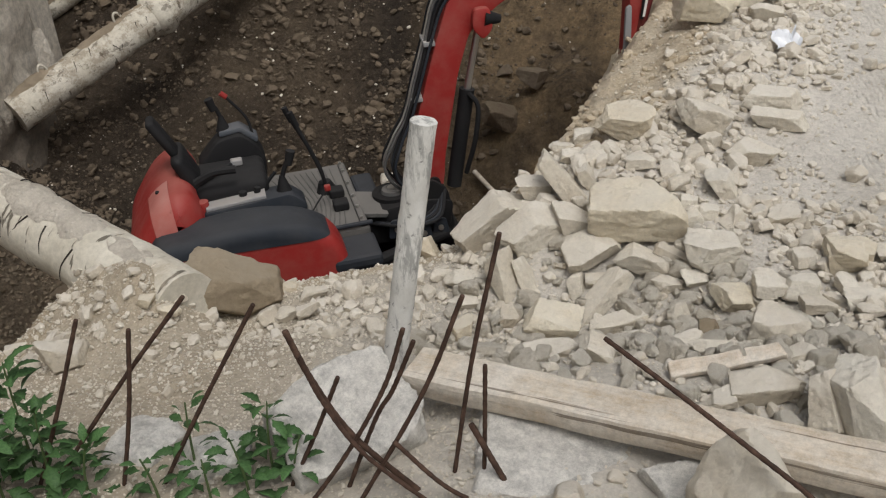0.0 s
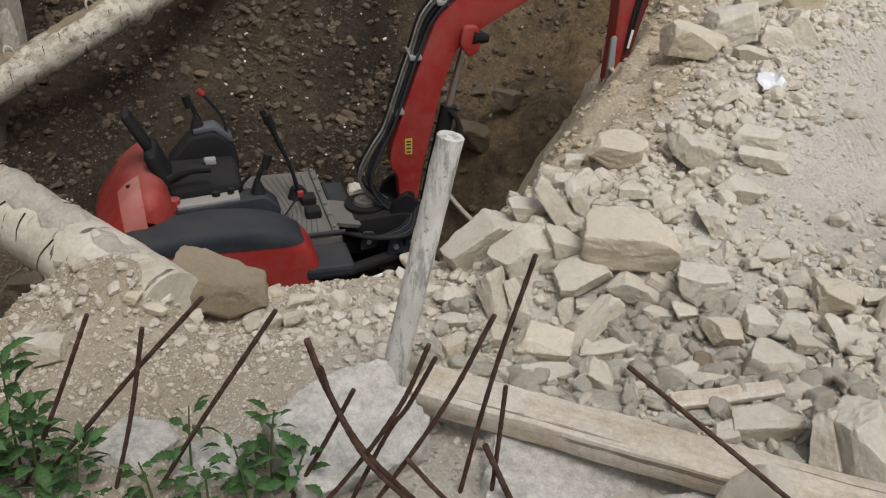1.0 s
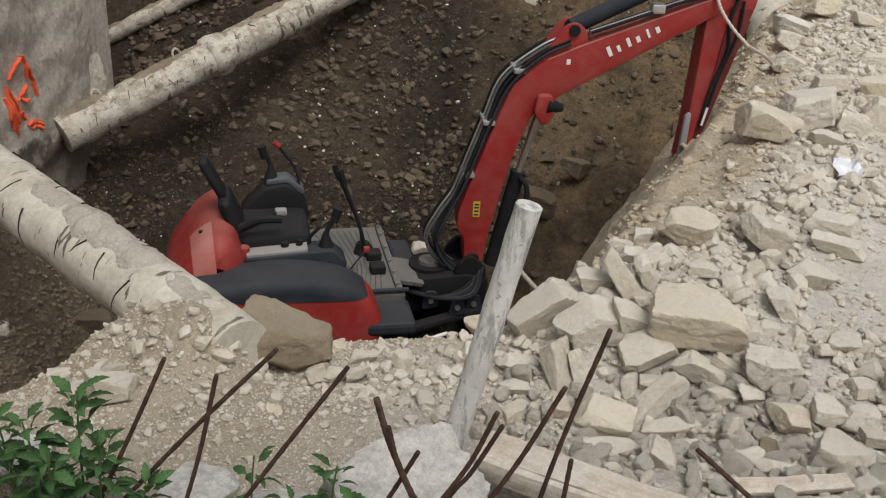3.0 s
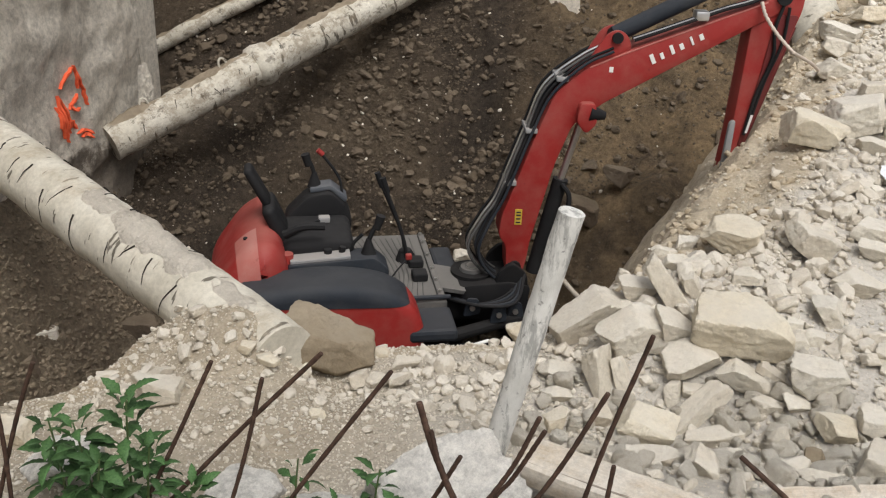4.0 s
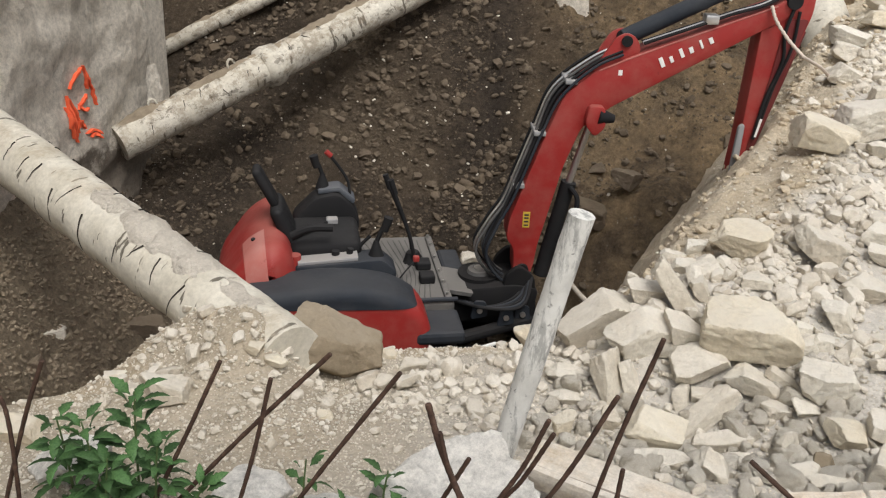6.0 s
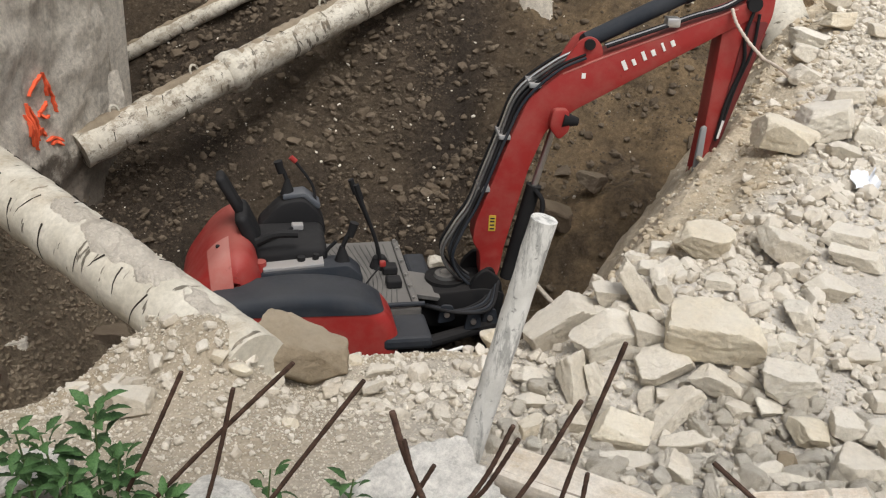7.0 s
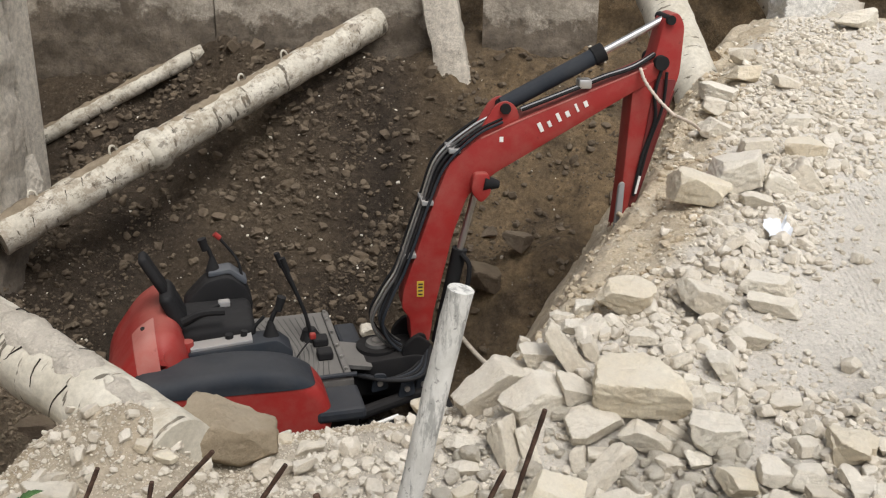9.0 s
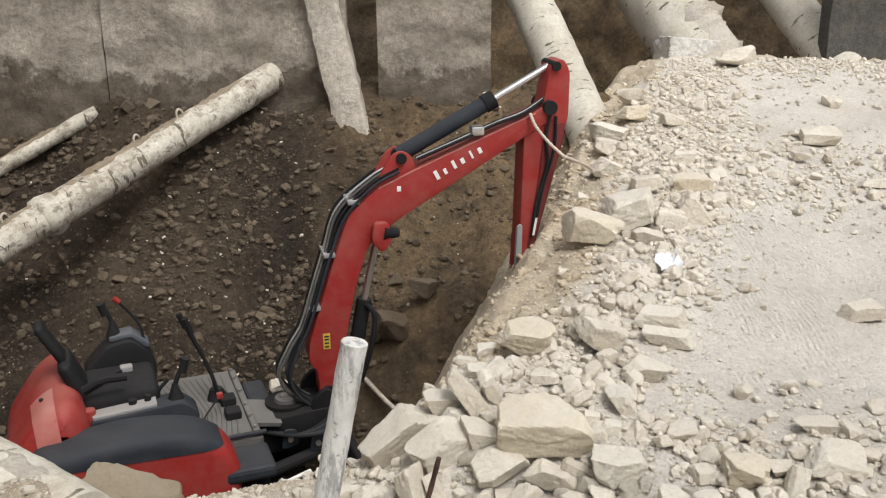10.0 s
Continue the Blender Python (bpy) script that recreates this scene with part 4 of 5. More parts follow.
    # dipper arm
    dip = rounded([(1.84, 2.56), (1.94, 2.6), (2.0, 2.5), (1.995, 2.14), (1.81, 1.5), (1.68, 0.9), (1.62, 0.5), (1.56, 0.5), (1.61, 1.2), (1.635, 2.05), (1.78, 2.24)], 0.05, 4)
    dipper = on_boom("dipper_arm", plate(dip, -0.1, 0.1, 0.01), RED, root, "red dipper arm reaching down")
    on_boom("arm_pin", rod((1.83, -0.15, 2.23), (1.83, 0.15, 2.23), 0.055, sides=18), BLACK, dipper)
    on_boom("rod_pin", rod((1.88, -0.13, 2.54), (1.88, 0.13, 2.54), 0.035, sides=16), GREASY, dipper)
    # cylinder in the darkened red of the arm's shaded side
    on_boom("bucket_cylinder", rod((1.97, 0.02, 2.0), (1.72, 0.02, 1.05), 0.045, sides=16), SHADE_RED, dipper, "red bucket cylinder darkened as the arm's shaded side")
    on_boom("arm_hose", tube([(1.84, -0.13, 2.2), (1.8, -0.13, 2.0), (1.82, -0.125, 1.8), (1.74, -0.125, 1.5), (1.7, -0.125, 1.2)], 0.013), BLACK, dipper)
    on_boom("arm_hose", tube([(1.88, -0.13, 2.16), (1.87, -0.13, 1.9), (1.79, -0.125, 1.62), (1.74, -0.125, 1.36)], 0.012), GREASY, dipper)
    # thin plate added to paint shade on the arm's darker half
    side = on_boom("side_plate", plate(rounded([(1.8, 2.1), (1.97, 2.1), (1.83, 1.6), (1.72, 1.1), (1.67, 1.1), (1.76, 1.7)], 0.03), -0.112, -0.1, 0.003), SHADE_RED, dipper, "dark red plate standing for the arm's shaded half")
    on_boom("bright_pin", rod((1.735, -0.13, 1.36), (1.71, -0.13, 1.22), 0.012), WHITE, dipper)
    on_boom("grey_link", plate(rounded([(1.575, 1.3), (1.62, 1.32), (1.61, 0.5), (1.54, 0.5)], 0.03), -0.14, -0.1, 0.006), GREY, dipper, "worn grey steel link")
    # boom cylinder below the boom
    lift = on_boom("lift_cylinder", rod((0.2, 0, -0.02), (0.36, 0, 0.78), 0.06, sides=18), BLACK, root, "black lift cylinder")
    on_boom("lift_rod", rod((0.36, 0, 0.78), (0.49, 0, 1.32), 0.028, sides=12), STEEL, lift)
    on_boom("lift_hose", tube([(0.3, -0.06, 0.1), (0.38, -0.12, 0.4), (0.42, -0.1, 0.66), (0.36, -0.06, 0.76)], 0.02), BLACK, lift)
    # hoses over the back of the boom; grey and steel ones imitate highlights
    for i in range(9):
        o, y = 0.02 * (i % 3), -0.13 + 0.028 * i
        w = 0.02 * math.sin(i * 2.1)
        pts = [(0.02, y, -0.1), (-0.17 - o, y - 0.04, 0.04 + w), (-0.27 - 1.5 * o + w, y - 0.06, 0.24), (-0.2 - o + w, y - 0.05, 0.46), (-0.1 - o, y - 0.03, 0.66 + w), (-0.02 - o, y - 0.02, 0.88), (0.1 - o, y, 1.22), (0.215 - o, y, 1.49 + o), (0.44, y, 1.715 + o), (0.64, y, 1.815 + o)]
        on_boom("boom_hose", tube(pts, 0.0115), (DARK, BLACK, FLOOR, BLACK, DARK, STEEL, BLACK, FLOOR, BLACK)[i], boom, "", 60)
    for x, z in ((-0.05, 0.78), (0.08, 1.2), (0.28, 1.6)):
        on_boom("hose_clamp", box((x - 0.04, -0.13, z - 0.018), (x + 0.05, 0.12, z + 0.018), 0.008), GREY, boom)
    sticker = on_boom("warning_sticker", box((0.005, -0.124, 0.44), (0.06, -0.119, 0.57), 0.001, 1), YELLOW, boom, "yellow warning sticker")
    for z in (0.455, 0.485, 0.515, 0.54):
        on_boom("sticker_bar", box((0.015, -0.127, z), (0.05, -0.1235, z + 0.012), 0.001, 1), DARK, sticker)
    # white maker's mark as plain strokes
    ang = math.atan2(2.05 - 1.62, 1.5 - 0.78)
    for i, (w, h, dz) in enumerate(((0.03, 0.075, 0.0), (0.026, 0.048, -0.012), (0.026, 0.07, 0.0), (0.03, 0.046, -0.012), (0.018, 0.066, -0.004), (0.03, 0.046, -0.012))):
        b = box((-w / 2, -0.0025, -h / 2), (w / 2, 0.0025, h / 2), 0.001, 1)
        bmesh.ops.transform(b, matrix=Matrix.Translation((0.93 + 0.068 * i, -0.123, 1.765 + 0.036 * i + dz)) @ pose(0, 0, 0, 0, -27, 0), verts=b.verts)
        on_boom("logo_shape", b, WHITE, boom, "plain white mark")
    on_boom("white_dot", box((0.62, -0.124, 1.66), (0.65, -0.12, 1.7), 0.001, 1), WHITE, boom)
    return root


excavator()


# ---- pole, plank and bars ----
def pole():
    root = thing("pole", "chalky white-grey round pole standing crooked in the rubble", "pole", m=Matrix.Translation((-0.06, 3.42, -0.22)))
    bm = bmesh.new()
    n, steps = 24, 40
    rows = []
    for j in range(steps + 1):
        t = j / steps
        c = Vector((0.268 * t, -0.02 * t, 1.325 * t))
        rows.append([bm.verts.new(c + (0.05 + 0.0035 * noise.fractal(Vector((math.cos(a) * 2, math.sin(a) * 2, t * 14)), 0.8, 2.1, 5)) * Vector((math.cos(a), math.sin(a), -0.2 * math.cos(a)))) for a in [2 * math.pi * k / n for k in range(n)]])
    for a, b in zip(rows, rows[1:]):
        for k in range(n):
            bm.faces.new((a[k], a[(k + 1) % n], b[(k + 1) % n], b[k]))
    bm.faces.new(rows[0][::-1])
    bm.faces.new(rows[-1])
    part("shaft", bm, POLE, root, "", 50)


pole()


def plank(name, a, b, width, thick, roll, material, label, split=True):
    """A sawn board from a to b, with worn edges and a split."""
    a, b = Vector(a), Vector(b)
    length = (b - a).length
    root = thing(name, label, "plank", m=Matrix.Translation(a) @ (b - a).to_track_quat("X", "Z").to_matrix().to_4x4() @ pose(0, 0, 0, roll, 0, 0))
    bm = box((0, -width / 2, -thick / 2), (length, width / 2, thick / 2), 0.006)
    bmesh.ops.subdivide_edges(bm, edges=[e for e in bm.edges if e.calc_length() > 0.5 * length], cuts=50)
    for v in bm.verts:
        v.co += Vector((0.02 * noise.noise(v.co * 9) if v.co.x < 0.01 or v.co.x > length - 0.01 else 0, 0.006 * noise.noise(v.co * 7), 0.006 * noise.noise(v.co * 8 + Vector((5, 0, 0)))))
    part("board", bm, material, root, "", 40)
    return root


plank("plank", (0.12, 3.12, 0.19), (2.0, 2.42, 0.17), 0.17, 0.1, 6, WOOD, "weathered pale timber plank lying across the rubble")
plank("batten", (1.1, 3.22, 0.08), (1.55, 3.3, 0.11), 0.07, 0.035, 20, BATTEN, "short reddish broken batten among the stones")


def bar(label, *pts, r=0.0078):
    """A ribbed reinforcing bar that sticks out of the broken concrete."""
    tagged(part("rebar", tube(pts, r, 8, None, 14, None, 0.0012), RUST, None, label, 50), "", "rebar", "bent reinforcing bars")


STRAIGHT, BENT = "straight rusty reinforcing bar sticking out of broken concrete", "bent rusty reinforcing bar sticking out of broken concrete"
bar(STRAIGHT, (-0.93, 2.7, 0.74), (-1.1, 2.7, 0.36), (-1.36, 2.68, -0.2))
bar(STRAIGHT, (-0.75, 2.68, 0.71), (-0.84, 2.68, 0.33), (-1.0, 2.68, -0.2))
bar(STRAIGHT, (-0.56, 2.73, 0.8), (-0.9, 2.73, 0.4), (-1.38, 2.72, -0.2))
bar(STRAIGHT, (-0.32, 2.7, 0.78), (-0.66, 2.7, 0.23), (-0.93, 2.7, -0.25))
bar(BENT, (-0.22, 2.66, 0.70), (-0.16, 2.66, 0.5), (-0.05, 2.66, 0.26), (0.16, 2.66, 0.0), (0.34, 2.66, -0.2), r=0.0105)
bar(BENT, (-0.17, 2.6, 0.64), (-0.12, 2.6, 0.46), (0.0, 2.6, 0.22), (0.26, 2.6, -0.06), (0.38, 2.6, -0.2))
bar(STRAIGHT, (-0.08, 2.7, 0.48), (-0.2, 2.7, 0.22), (-0.42, 2.7, -0.22))
bar(BENT, (0.17, 2.64, 0.71), (0.08, 2.64, 0.47), (-0.1, 2.64, 0.16), (-0.36, 2.64, -0.2))
bar(BENT, (0.19, 2.7, 0.62), (0.1, 2.7, 0.42), (0.02, 2.7, 0.28), (-0.18, 2.7, -0.2))
bar(STRAIGHT, (0.37, 2.62, 0.84), (0.2, 2.62, 0.44), (-0.16, 2.62, -0.2))
bar(STRAIGHT, (0.49, 2.72, 1.0), (0.37, 2.72, 0.5), (0.24, 2.72, -0.2))
bar(STRAIGHT, (0.42, 2.68, 0.53), (0.4, 2.68, 0.2), (0.37, 2.68, -0.2))
bar(BENT, (0.81, 2.7, 0.61), (1.0, 2.53, 0.535), (1.2, 2.345, 0.455), (1.38, 2.18, 0.37), (1.5, 2.12, 0.2), (1.52, 2.1, -0.15))
bar(BENT, (0.1, 2.6, 0.28), (0.28, 2.58, 0.08), (0.5, 2.58, -0.05), (0.7, 2.58, -0.2))
bar(BENT, (0.36, 2.66, 0.3), (0.44, 2.64, 0.12), (0.52, 2.62, -0.05), (0.6, 2.6, -0.2), r=0.0105)
bar(STRAIGHT, (-1.55, 2.66, 0.68), (-1.66, 2.66, 0.4), (-1.86, 2.66, -0.2))
bar(BENT, (-1.76, 2.64, 0.56), (-1.7, 2.64, 0.44), (-1.72, 2.64, -0.2))
# ---- large stones ----
rock("rock", (0.36, 4.76, -0.04), (0.45, 0.25, 0.20), (3, -34, 26), LIME, "white limestone slab tipped on its edge beside the pole", 500, boxy=0.6)
rock("rock", (0.56, 4.57, 0.01), (0.34, 0.25, 0.20), (7, -20, 18), LIME, "grey limestone lump wedged under a tipped slab", 501, boxy=0.5)
rock("limestone_block", (0.75, 4.81, 0.13), (0.43, 0.17, 0.14), (-16, 49, -23), LIME, "long narrow limestone splinter leaning against a block", 502, boxy=0.8)
rock("limestone_block", (1.09, 4.53, 0.11), (0.51, 0.33, 0.27), (9, 7, 5), CREAM, "large cream limestone block with a flat yellowish top", 503, boxy=0.8)
rock("rock", (0.88, 4.41, -0.04), (0.31, 0.22, 0.17), (10, -9, 13), LIME, "rough pitted limestone lump in the heap", 504, boxy=0.4)
rock("rock", (0.43, 4.34, -0.17), (0.34, 0.19, 0.15), (-31, 62, -50), LIME, "upright pale limestone rock in the heap", 505, boxy=0.6)
rock("rock", (0.56, 4.34, -0.17), (0.28, 0.12, 0.09), (-28, 61, -46), LIME, "thin upright limestone flake in the heap", 506, boxy=0.8)
rock("limestone_block", (0.66, 4.07, -0.25), (0.28, 0.20, 0.16), (14, 20, -1), CREAM, "cream squarish limestone block low in the heap", 507, boxy=0.9)
rock("rock", (0.91, 4.22, -0.21), (0.38, 0.12, 0.10), (1, -41, 32), LIME, "long limestone slab leaning in the heap", 508, boxy=0.9)
rock("rock", (0.97, 4.07, -0.25), (0.31, 0.12, 0.10), (12, -9, 13), LIME, "flat limestone slab lying low in the heap", 509, boxy=0.9)
rock("rock", (1.13, 4.33, -0.06), (0.27, 0.17, 0.14), (8, 34, -9), LIME, "wedge-shaped pale limestone flake", 510, boxy=0.5)
rock("rock", (1.43, 4.29, 0.02), (0.28, 0.22, 0.17), (9, 7, 5), LIME, "broad flat-faced pale limestone rock", 511, boxy=0.6)
rock("rock", (1.12, 5.39, 0.23), (0.34, 0.26, 0.21), (4, 7, 5), CREAM, "rounded pale limestone rock on the gravel edge", 512, boxy=0.3)
rock("rock", (1.56, 5.40, 0.24), (0.32, 0.27, 0.21), (3, 20, -1), LIME, "pale angular limestone rock on the gravel", 513, boxy=0.5)
rock("limestone_block", (1.58, 4.75, 0.12), (0.22, 0.16, 0.13), (-19, 52, -27), LIME, "leaning squarish limestone block in the gravel", 514, boxy=0.8)
rock("rock", (0.76, 5.36, 0.10), (0.14, 0.10, 0.08), (6, 16, 1), LIME, "small white stone on the pit's edge", 515, boxy=0.5)
rock("rock", (0.89, 5.43, 0.14), (0.15, 0.11, 0.08), (4, -7, 11), LIME, "small white stone on the pit's edge", 516, boxy=0.4)
rock("rock", (0.81, 5.12, 0.15), (0.14, 0.11, 0.09), (6, 11, 3), LIME, "small white stone on the pit's edge", 517, boxy=0.5)
rock("rock", (0.93, 5.08, 0.18), (0.18, 0.10, 0.08), (5, -11, 14), LIME, "small white angular stone on the pit's edge", 518, boxy=0.5)
rock("rock", (0.88, 4.84, 0.15), (0.16, 0.10, 0.08), (-22, 54, -30), LIME, "small upright limestone chip beside a splinter", 519, boxy=0.6)
rock("limestone_block", (1.16, 4.91, 0.20), (0.16, 0.12, 0.10), (6, 7, 5), LIME, "small pale stone above the cream block", 520, boxy=0.4)
rock("rock", (0.66, 3.55, -0.03), (0.29, 0.10, 0.08), (15, 1, 8), LIME, "flat grey limestone slab behind the plank", 521, boxy=0.8)
rock("rock", (0.84, 3.45, 0.03), (0.17, 0.12, 0.10), (12, 34, -9), LIME, "leaning grey limestone piece behind the plank", 522, boxy=0.7)
rock("rock", (1.03, 3.88, -0.22), (0.15, 0.08, 0.07), (13, -2, 9), LIME, "small flat limestone piece behind the plank", 523, boxy=0.6)
rock("rock", (1.25, 3.97, -0.17), (0.15, 0.11, 0.09), (-30, 63, -54), LIME, "rounded limestone cobble at the heap's foot", 524, boxy=0.15, cuts=15)
rock("rock", (1.34, 3.68, -0.05), (0.13, 0.10, 0.08), (-29, 63, -54), TAN, "rounded tan cobble at the heap's foot", 525, boxy=0.15, cuts=15)
rock("rock", (1.22, 3.55, 0.00), (0.15, 0.11, 0.09), (13, 7, 5), LIME, "rounded pale cobble at the heap's foot", 526, boxy=0.2, cuts=15)
rock("rock", (1.51, 3.98, -0.08), (0.22, 0.15, 0.12), (11, 7, 5), CREAM, "cracked cream stone sunk in the gravel", 527, boxy=0.3)
rock("rock", (0.23, 4.40, -0.20), (0.23, 0.12, 0.10), (13, 16, 1), LIME, "pale stone lying behind the pole", 528, boxy=0.6)
rock("rock", (0.23, 4.04, -0.25), (0.16, 0.11, 0.09), (12, -20, 18), CREAM, "cream-white stone at the pole's foot", 529, boxy=0.6)
rock("rock", (-0.01, 4.87, -0.26), (0.17, 0.14, 0.11), (-16, 50, -25), CREAM, "rounded cream stone behind the pole", 530, boxy=0.3)
rock("limestone_block", (1.38, 4.65, 0.09), (0.12, 0.09, 0.08), (7, -2, 9), LIME, "small pale stone beside the cream block", 531, boxy=0.6)
rock("limestone_block", (1.37, 4.52, 0.05), (0.13, 0.10, 0.08), (7, -11, 14), LIME, "small pale stone beside the cream block", 532, boxy=0.6)
rock("limestone_block", (1.47, 4.56, 0.07), (0.12, 0.10, 0.08), (8, 16, 1), LIME, "small pale stone beside the cream block", 533, boxy=0.4)
rock("limestone_block", (1.27, 4.35, -0.05), (0.20, 0.07, 0.06), (9, 25, -4), LIME, "thin grey flake wedged under the block", 534, boxy=0.8)
rock("rock", (1.58, 4.50, 0.06), (0.14, 0.11, 0.09), (-20, -46, 37), LIME, "small angular limestone piece in the gravel", 535, boxy=0.7)
rock("rock", (1.22, 4.21, -0.13), (0.16, 0.10, 0.08), (12, 11, 3), LIME, "small pale stone in the heap", 536, boxy=0.5)
rock("rock", (1.36, 4.18, -0.09), (0.16, 0.10, 0.08), (10, 2, 7), LIME, "small pale stone in the heap", 537, boxy=0.4)
rock("rock", (0.80, 4.30, -0.18), (0.14, 0.10, 0.08), (-33, 63, -54), LIME, "small rounded stone in the heap", 538, boxy=0.3)
rock("rock", (0.89, 4.31, -0.16), (0.12, 0.09, 0.07), (12, -2, 9), LIME, "small white stone resting on a slab", 539, boxy=0.4)
rock("limestone_block", (0.78, 4.57, 0.03), (0.27, 0.17, 0.14), (9, 25, -4), LIME, "shaded limestone rock between the larger blocks", 540, boxy=0.5)
rock("rock", (0.60, 4.89, 0.08), (0.22, 0.14, 0.11), (8, 7, 5), LIME, "pale limestone rock behind the tipped slab", 541, boxy=0.5)
rock("rock", (0.45, 4.15, -0.26), (0.12, 0.12, 0.10), (14, -2, 9), LIME, "small pale stone low in the heap", 542, boxy=0.5)
rock("rock", (0.22, 4.26, -0.24), (0.16, 0.09, 0.07), (14, -2, 9), LIME, "grey limestone piece behind the pole", 543, boxy=0.4)
rock("boulder", (-0.97, 4.34, -0.135), (0.53, 0.42, 0.34), (12, 7, 5), TAN, "smooth tan sandstone boulder on the lip of the pit", 331, boxy=0.05, cuts=15)
rock("rock", (-1.59, 3.63, -0.04), (0.25, 0.18, 0.14), (12, 7, 5), LIME, "pale stone half buried in the bank", 545, boxy=0.4)
rock("boulder", (-1.24, 3.88, 0.07), (0.09, 0.08, 0.06), (11, 7, 5), CREAM, "small tan cobble beside the boulder", 546, boxy=0.2, cuts=15)
rock("boulder", (-1.14, 3.88, 0.02), (0.12, 0.08, 0.07), (12, -11, 14), CREAM, "rounded tan cobble beside the boulder", 547, boxy=0.2, cuts=15)
rock("rock", (-0.72, 4.48, -0.25), (0.11, 0.08, 0.07), (13, -2, 9), CREAM, "small tan cobble on the bank's lip", 548, boxy=0.2, cuts=15)
rock("rock", (-0.57, 4.39, -0.23), (0.17, 0.08, 0.07), (13, -7, 11), LIME, "flat pale stone on the bank's lip", 549, boxy=0.5)
rock("rock", (-0.56, 4.18, -0.19), (0.14, 0.08, 0.06), (12, -20, 18), LIME, "flat white stone lying on the bank", 550, boxy=0.6)
rock("rock", (-1.99, 3.94, -0.23), (0.14, 0.07, 0.06), (11, -2, 9), LIME, "small pale stone on the bank's edge", 551, boxy=0.3)
rock("rock", (-0.83, 3.61, -0.07), (0.08, 0.06, 0.05), (15, -2, 9), CREAM, "small tan stone pressed into the bank", 552, boxy=0.2, cuts=15)
rock("rock", (-2.08, 3.23, -0.07), (0.23, 0.12, 0.10), (10, 7, 5), CREAM, "pale broken lump at the bank's edge", 553, boxy=0.4)
rock("rock", (1.79, 5.11, 0.13), (0.31, 0.18, 0.14), (11, 12, -7), LIME, "low pale limestone rock in the gravel", 554, boxy=0.5)
rock("rock", (2.01, 5.60, 0.25), (0.37, 0.17, 0.13), (9, 12, -7), LIME, "layered pale limestone slab, upper piece", 555, boxy=0.8)
rock("rock", (2.01, 5.44, 0.18), (0.36, 0.12, 0.10), (10, 8, -6), LIME, "layered pale limestone slab, lower piece", 556, boxy=0.8)
rock("rock", (3.35, 5.78, 0.18), (0.28, 0.16, 0.12), (5, -7, 0), LIME, "flat grey slab set in the compacted gravel", 557, boxy=0.8)
rock("rock", (2.54, 4.45, 0.09), (0.27, 0.13, 0.11), (12, 2, -4), LIME, "flat pale slab lying on the gravel", 558, boxy=0.7)
rock("limestone_block", (2.48, 4.12, 0.09), (0.29, 0.19, 0.15), (13, 5, -5), LIME, "pale rounded block on the gravel", 559, boxy=0.3)
rock("rock", (2.05, 4.14, 0.04), (0.24, 0.17, 0.14), (14, 1, -3), CREAM, "pale angular stone in a row of rubble", 560, boxy=0.5)
rock("rock", (1.82, 4.48, 0.07), (0.17, 0.12, 0.09), (13, -9, 0), LIME, "small pale stone in the gravel", 561, boxy=0.5)
rock("rock", (1.60, 4.50, 0.06), (0.13, 0.10, 0.08), (-22, -63, 37), LIME, "upright pale stone in the gravel", 562, boxy=0.7)
rock("rock", (1.85, 4.18, 0.01), (0.15, 0.11, 0.09), (13, -18, 4), LIME, "pale stone in a row of rubble", 563, boxy=0.5)
rock("limestone_block", (2.26, 4.04, 0.03), (0.16, 0.12, 0.10), (-23, -63, 37), LIME, "pale stone beside a rounded block", 564, boxy=0.5)
rock("limestone_block", (2.23, 4.16, 0.04), (0.14, 0.09, 0.07), (13, -9, 0), LIME, "pale stone beside a rounded block", 565, boxy=0.5)
rock("limestone_block", (1.79, 6.76, 0.47), (0.44, 0.32, 0.26), (4, 12, -7), CREAM, "cream angular block perched on the pit's edge", 566, boxy=0.7)
rock("limestone_block", (2.14, 7.11, 0.51), (0.43, 0.34, 0.28), (2, -9, 0), LIME, "pale pitted block leaning on its neighbour", 567, boxy=0.5)
rock("limestone_block", (2.20, 6.77, 0.40), (0.25, 0.13, 0.11), (4, 8, -6), LIME, "small pale stone below the perched block", 568, boxy=0.6)
rock("rock", (2.45, 7.05, 0.44), (0.26, 0.18, 0.14), (2, 20, -10), LIME, "greyish flat stone on the gravel", 569, boxy=0.6)
rock("rock", (2.67, 7.22, 0.45), (0.30, 0.21, 0.16), (-17, 52, -27), LIME, "grey thin slab standing in the gravel", 570, boxy=0.8)
rock("rock", (2.82, 7.82, 0.52), (0.33, 0.19, 0.15), (0, -3, -2), CREAM, "cream flat stone on the gravel", 571, boxy=0.6)
rock("rock", (2.42, 7.78, 0.52), (0.29, 0.20, 0.16), (0, -7, 0), LIME, "pale stone on the gravel edge", 572, boxy=0.5)
rock("rock", (2.22, 8.31, 0.54), (0.27, 0.21, 0.17), (-1, 10, -6), LIME, "white stone on the pit's edge", 573, boxy=0.4)
rock("rock", (3.13, 9.55, 0.69), (0.26, 0.18, 0.15), (-4, 10, -6), LIME, "white stone on the gravel", 574, boxy=0.3)
rock("rock", (2.92, 10.45, 0.78), (0.34, 0.25, 0.20), (-6, 1, -3), LIME, "pale stone on the pit's far edge", 575, boxy=0.3)
rock("rock", (2.78, 9.80, 0.73), (0.34, 0.24, 0.19), (-5, 1, -3), CREAM, "pale stone on the pit's far edge", 576, boxy=0.3)
